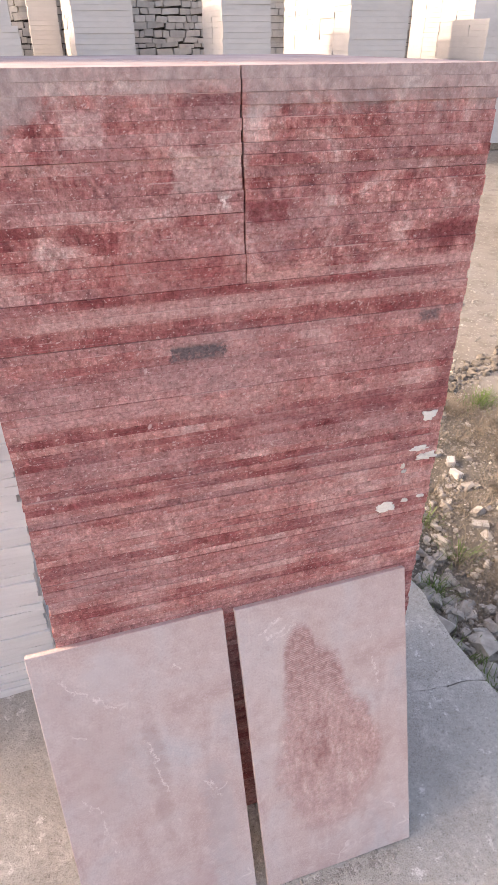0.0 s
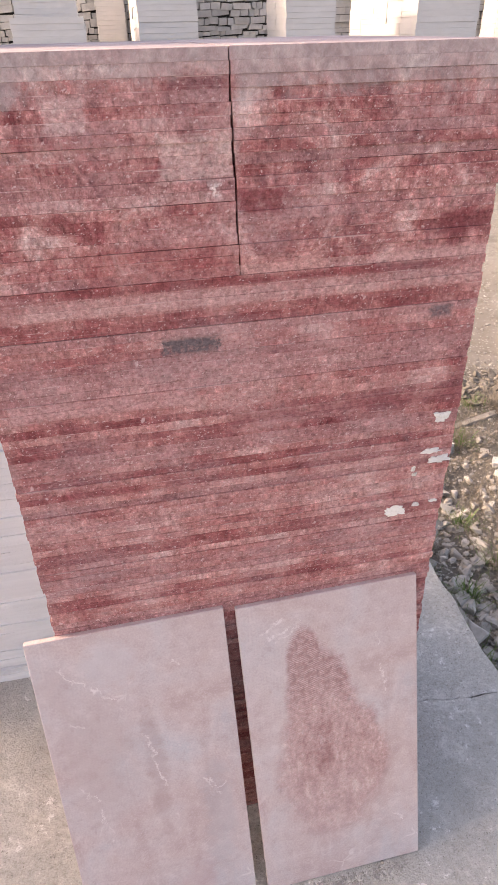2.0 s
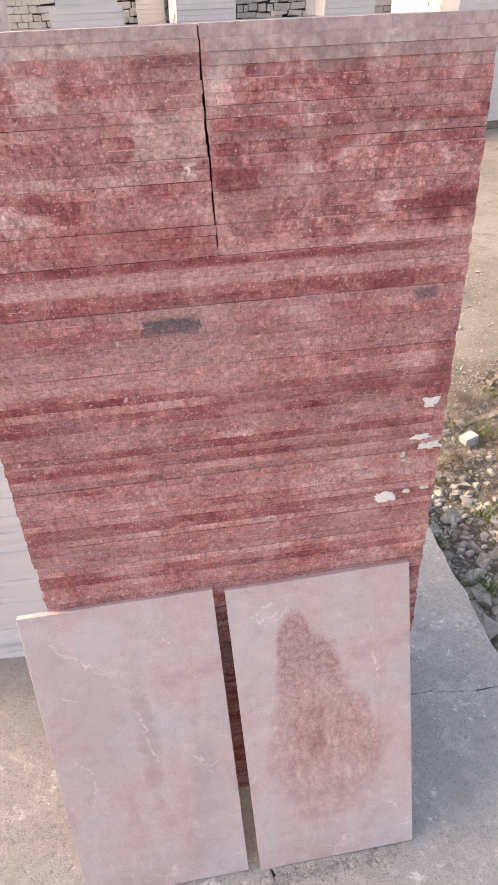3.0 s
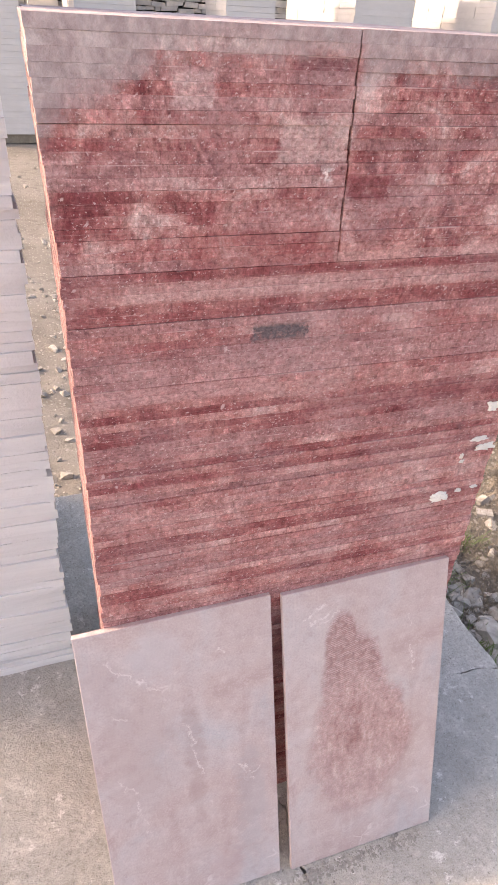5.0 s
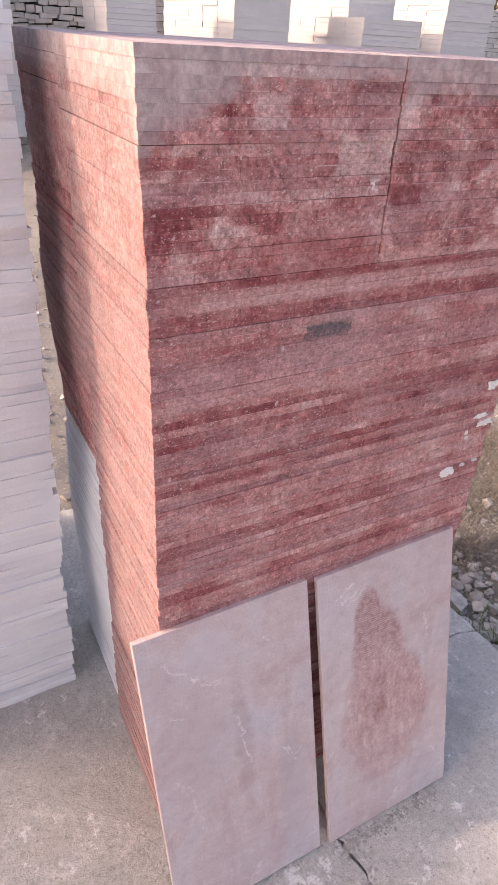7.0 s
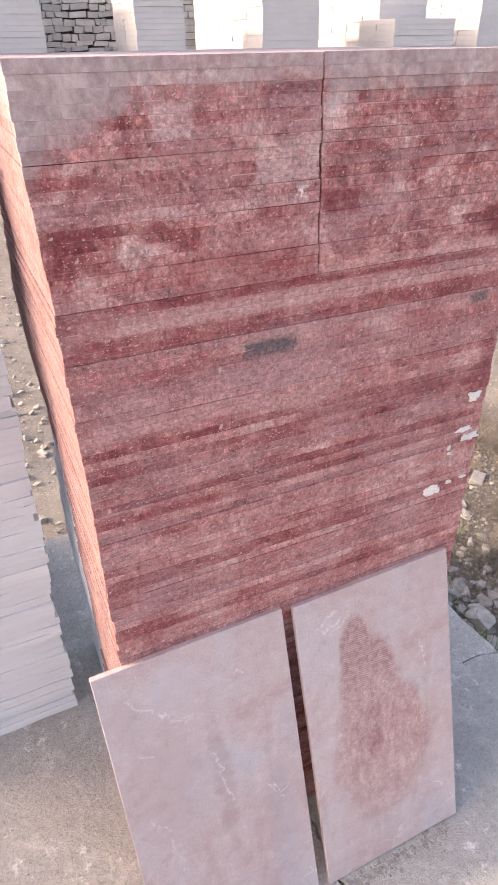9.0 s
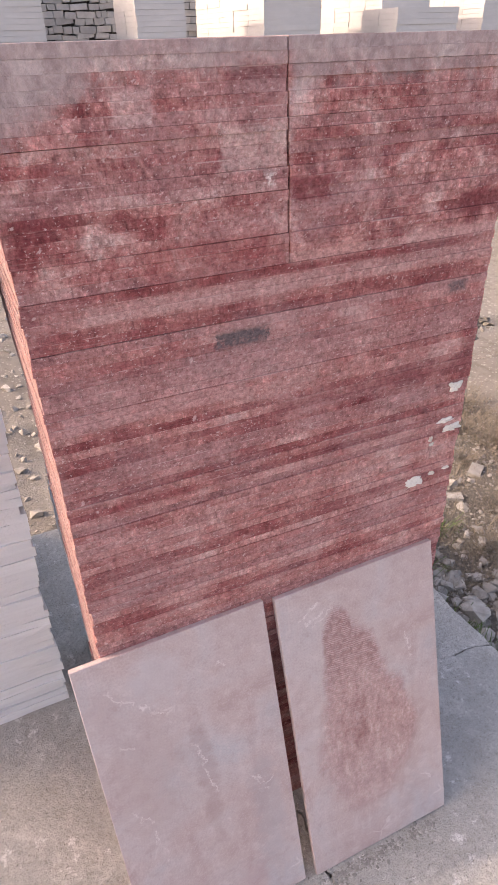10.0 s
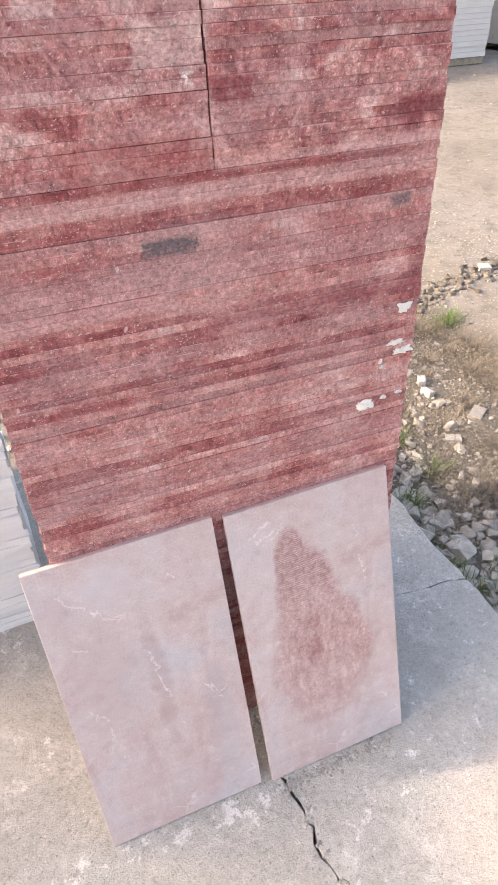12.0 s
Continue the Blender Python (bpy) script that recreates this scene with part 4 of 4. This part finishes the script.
def tuft(name, label, x, y, count, height, spread, material, seed, fall=1.0):
    """fall: how far the blades bend over; dry grass lies nearly flat."""
    r = random.Random(seed)
    verts, faces = [], []
    for i in range(count):
        a = r.uniform(0, 6.3)
        d = abs(r.gauss(0, spread))
        px, py = x + math.cos(a) * d, y + math.sin(a) * d
        if px < SLAB_X + 0.015 and py < SLAB_BACK + 0.02:
            continue
        p = Vector((px, py, ground_height(px, py) - 0.004))
        b = a + r.gauss(0, 0.9)
        out, h, w = r.uniform(0.3, 1.6) * fall, height * r.uniform(0.35, 1.1), r.uniform(0.0007, 0.0016)
        curl = r.uniform(-0.8, 0.8)
        spine = [p]
        for f, up in ((0.35, 0.62), (0.7, 0.95), (1.0, 0.95 - 0.55 * min(out, 1.5) * r.random())):
            q = b + curl * f
            spine.append(p + Vector((math.cos(q) * out * h * f, math.sin(q) * out * h * f, h * up)))
        side = Vector((-math.sin(b), math.cos(b), 0)) * w
        k = len(verts)
        for s, f in zip(spine[:3], (1.0, 0.9, 0.6)):
            verts += [s - side * f, s + side * f]
        verts.append(spine[3])
        faces += [(k, k + 1, k + 3, k + 2), (k + 2, k + 3, k + 5, k + 4), (k + 4, k + 5, k + 6)]
    me = bpy.data.meshes.new(name)
    me.from_pydata(verts, [], faces)
    me.materials.append(material)
    return tagged(new(name, me), label, "grass", kind="stuff")


DRY = "dry straw-coloured grass growing between the stones"
r = random.Random(77)
for i in range(70):
    x, y = 1.08 + 1.15 * r.random() ** 1.3, r.uniform(0.35, 1.75)
    tuft("grass_tuft", DRY, x, y, 330, r.choice((0.018, 0.025, 0.032, 0.042)), r.uniform(0.05, 0.12), GRASS, 100 + i, 1.6)
for i, (x, y) in enumerate([(1.02, 0.55), (1.03, 0.75), (1.06, 0.95), (1.02, 0.30), (1.30, 0.95), (1.75, 1.75), (1.12, 1.25), (1.05, 0.05), (1.55, 1.45), (2.08, 1.70), (2.12, 1.74), (2.04, 1.69)]):
    tuft("weed", "low green weed beside the slab", x, y, 90, 0.05, 0.045, GREEN, 200 + i)
for i in range(16):
    x, y = 1.0 + abs(r.gauss(0, 0.16)), r.uniform(0.1, 1.2)
    tuft("weed", "small green weed among rubble", x, y, 70, r.choice((0.03, 0.045, 0.06)), r.uniform(0.02, 0.05), GREEN, 300 + i)


def loose_stone(x, y, size, seed, flat=0.36):
    bm, size = bmesh.new(), size * 0.8
    pebble(bm, (0, 0, 0), size, random.Random(seed), flat)
    low = min(v.co.z for v in bm.verts)
    ob = part("stone", bm, STONE_ONE, None, "angular piece of pale broken stone lying on the earth", pose(x, y, ground_height(x, y) - low - size * 0.12))
    return tagged(ob, category="stone", group="loose stones by the slab")


for i, (x, y, s) in enumerate([(1.08, 0.46, 0.075), (1.18, 0.37, 0.075), (1.10, 0.25, 0.06), (1.22, 0.20, 0.06), (1.14, 0.10, 0.05), (1.27, 0.32, 0.04),
                               (1.08, 0.60, 0.04), (1.16, 0.56, 0.045), (1.25, 0.75, 0.05), (1.33, 0.90, 0.045), (1.47, 1.43, 0.05), (1.10, -0.08, 0.05),
                               (1.22, -0.02, 0.06), (2.65, 2.14, 0.04), (1.60, 1.10, 0.05), (1.45, 0.66, 0.04), (1.06, 0.86, 0.035)]):
    loose_stone(x, y, s, 500 + i)


def crumbs():
    """Broken bits of concrete in the crack and along the foot of the tile."""
    r = random.Random(91)
    bm = bmesh.new()
    for i in range(300):
        x, y = r.choice(crack_a[10:60])
        s = 0.0012 + 0.0060 * r.random() ** 2.2
        pebble(bm, (x + r.gauss(0.007, 0.006), y + r.gauss(0, 0.006), s * 0.08), s, r, 0.40)
    for i in range(520):
        f = r.random() ** 1.3
        s = 0.0012 + 0.0045 * r.random() ** 2.2
        pebble(bm, (0.315 + 0.24 * f + r.gauss(0, 0.01), -0.184 + 0.006 * f + r.gauss(0, 0.007), -s * 0.05), s, r, 0.45)
    tagged(part("crumbs", bm, BROKEN), "crumbled bits of concrete along the crack", "rubble", kind="stuff")


crumbs()


def offcut(x, y, size, turn, label, name="offcut", lean=0.0):
    """A sawn piece of stone lying on the earth; size: length, width, height."""
    l, w, h = size
    bm = boxed((-l / 2, -w / 2, 0), (l / 2, w / 2, h), min(size) * 0.08, min(size) * 0.10, random.Random(int(x * 1000)))
    ob = part(name, bm, WHITE_STONE if name == "offcut" else SOIL_STONE if name == "stone_strip" else STONE_ONE, None, label, pose(x, y, ground_height(x, y) - 0.006, lean, 0, turn))
    return tagged(ob, category="stone", group="sawn offcuts on the earth")


offcut(1.465, 1.43, (0.075, 0.05, 0.045), 25, "small white sawn marble offcut lying on gravel")
offcut(2.64, 2.15, (0.07, 0.05, 0.04), -15, "small white sawn marble offcut lying on gravel", lean=8)
offcut(1.63, 1.275, (0.05, 0.035, 0.03), 60, "small white sawn marble offcut lying on gravel")
offcut(1.60, 1.19, (0.06, 0.03, 0.03), 100, "small white sawn marble offcut lying on gravel", lean=12)
offcut(1.69, 0.96, (0.085, 0.05, 0.022), 35, "flat pale offcut of stone lying in dry grass", "flat_offcut", 6)
offcut(1.50, 0.86, (0.06, 0.04, 0.02), -30, "flat pale offcut of stone lying in dry grass", "flat_offcut")
offcut(1.66, 1.60, (0.36, 0.032, 0.020), 16, "long narrow strip of grey stone lying on gravel", "stone_strip")
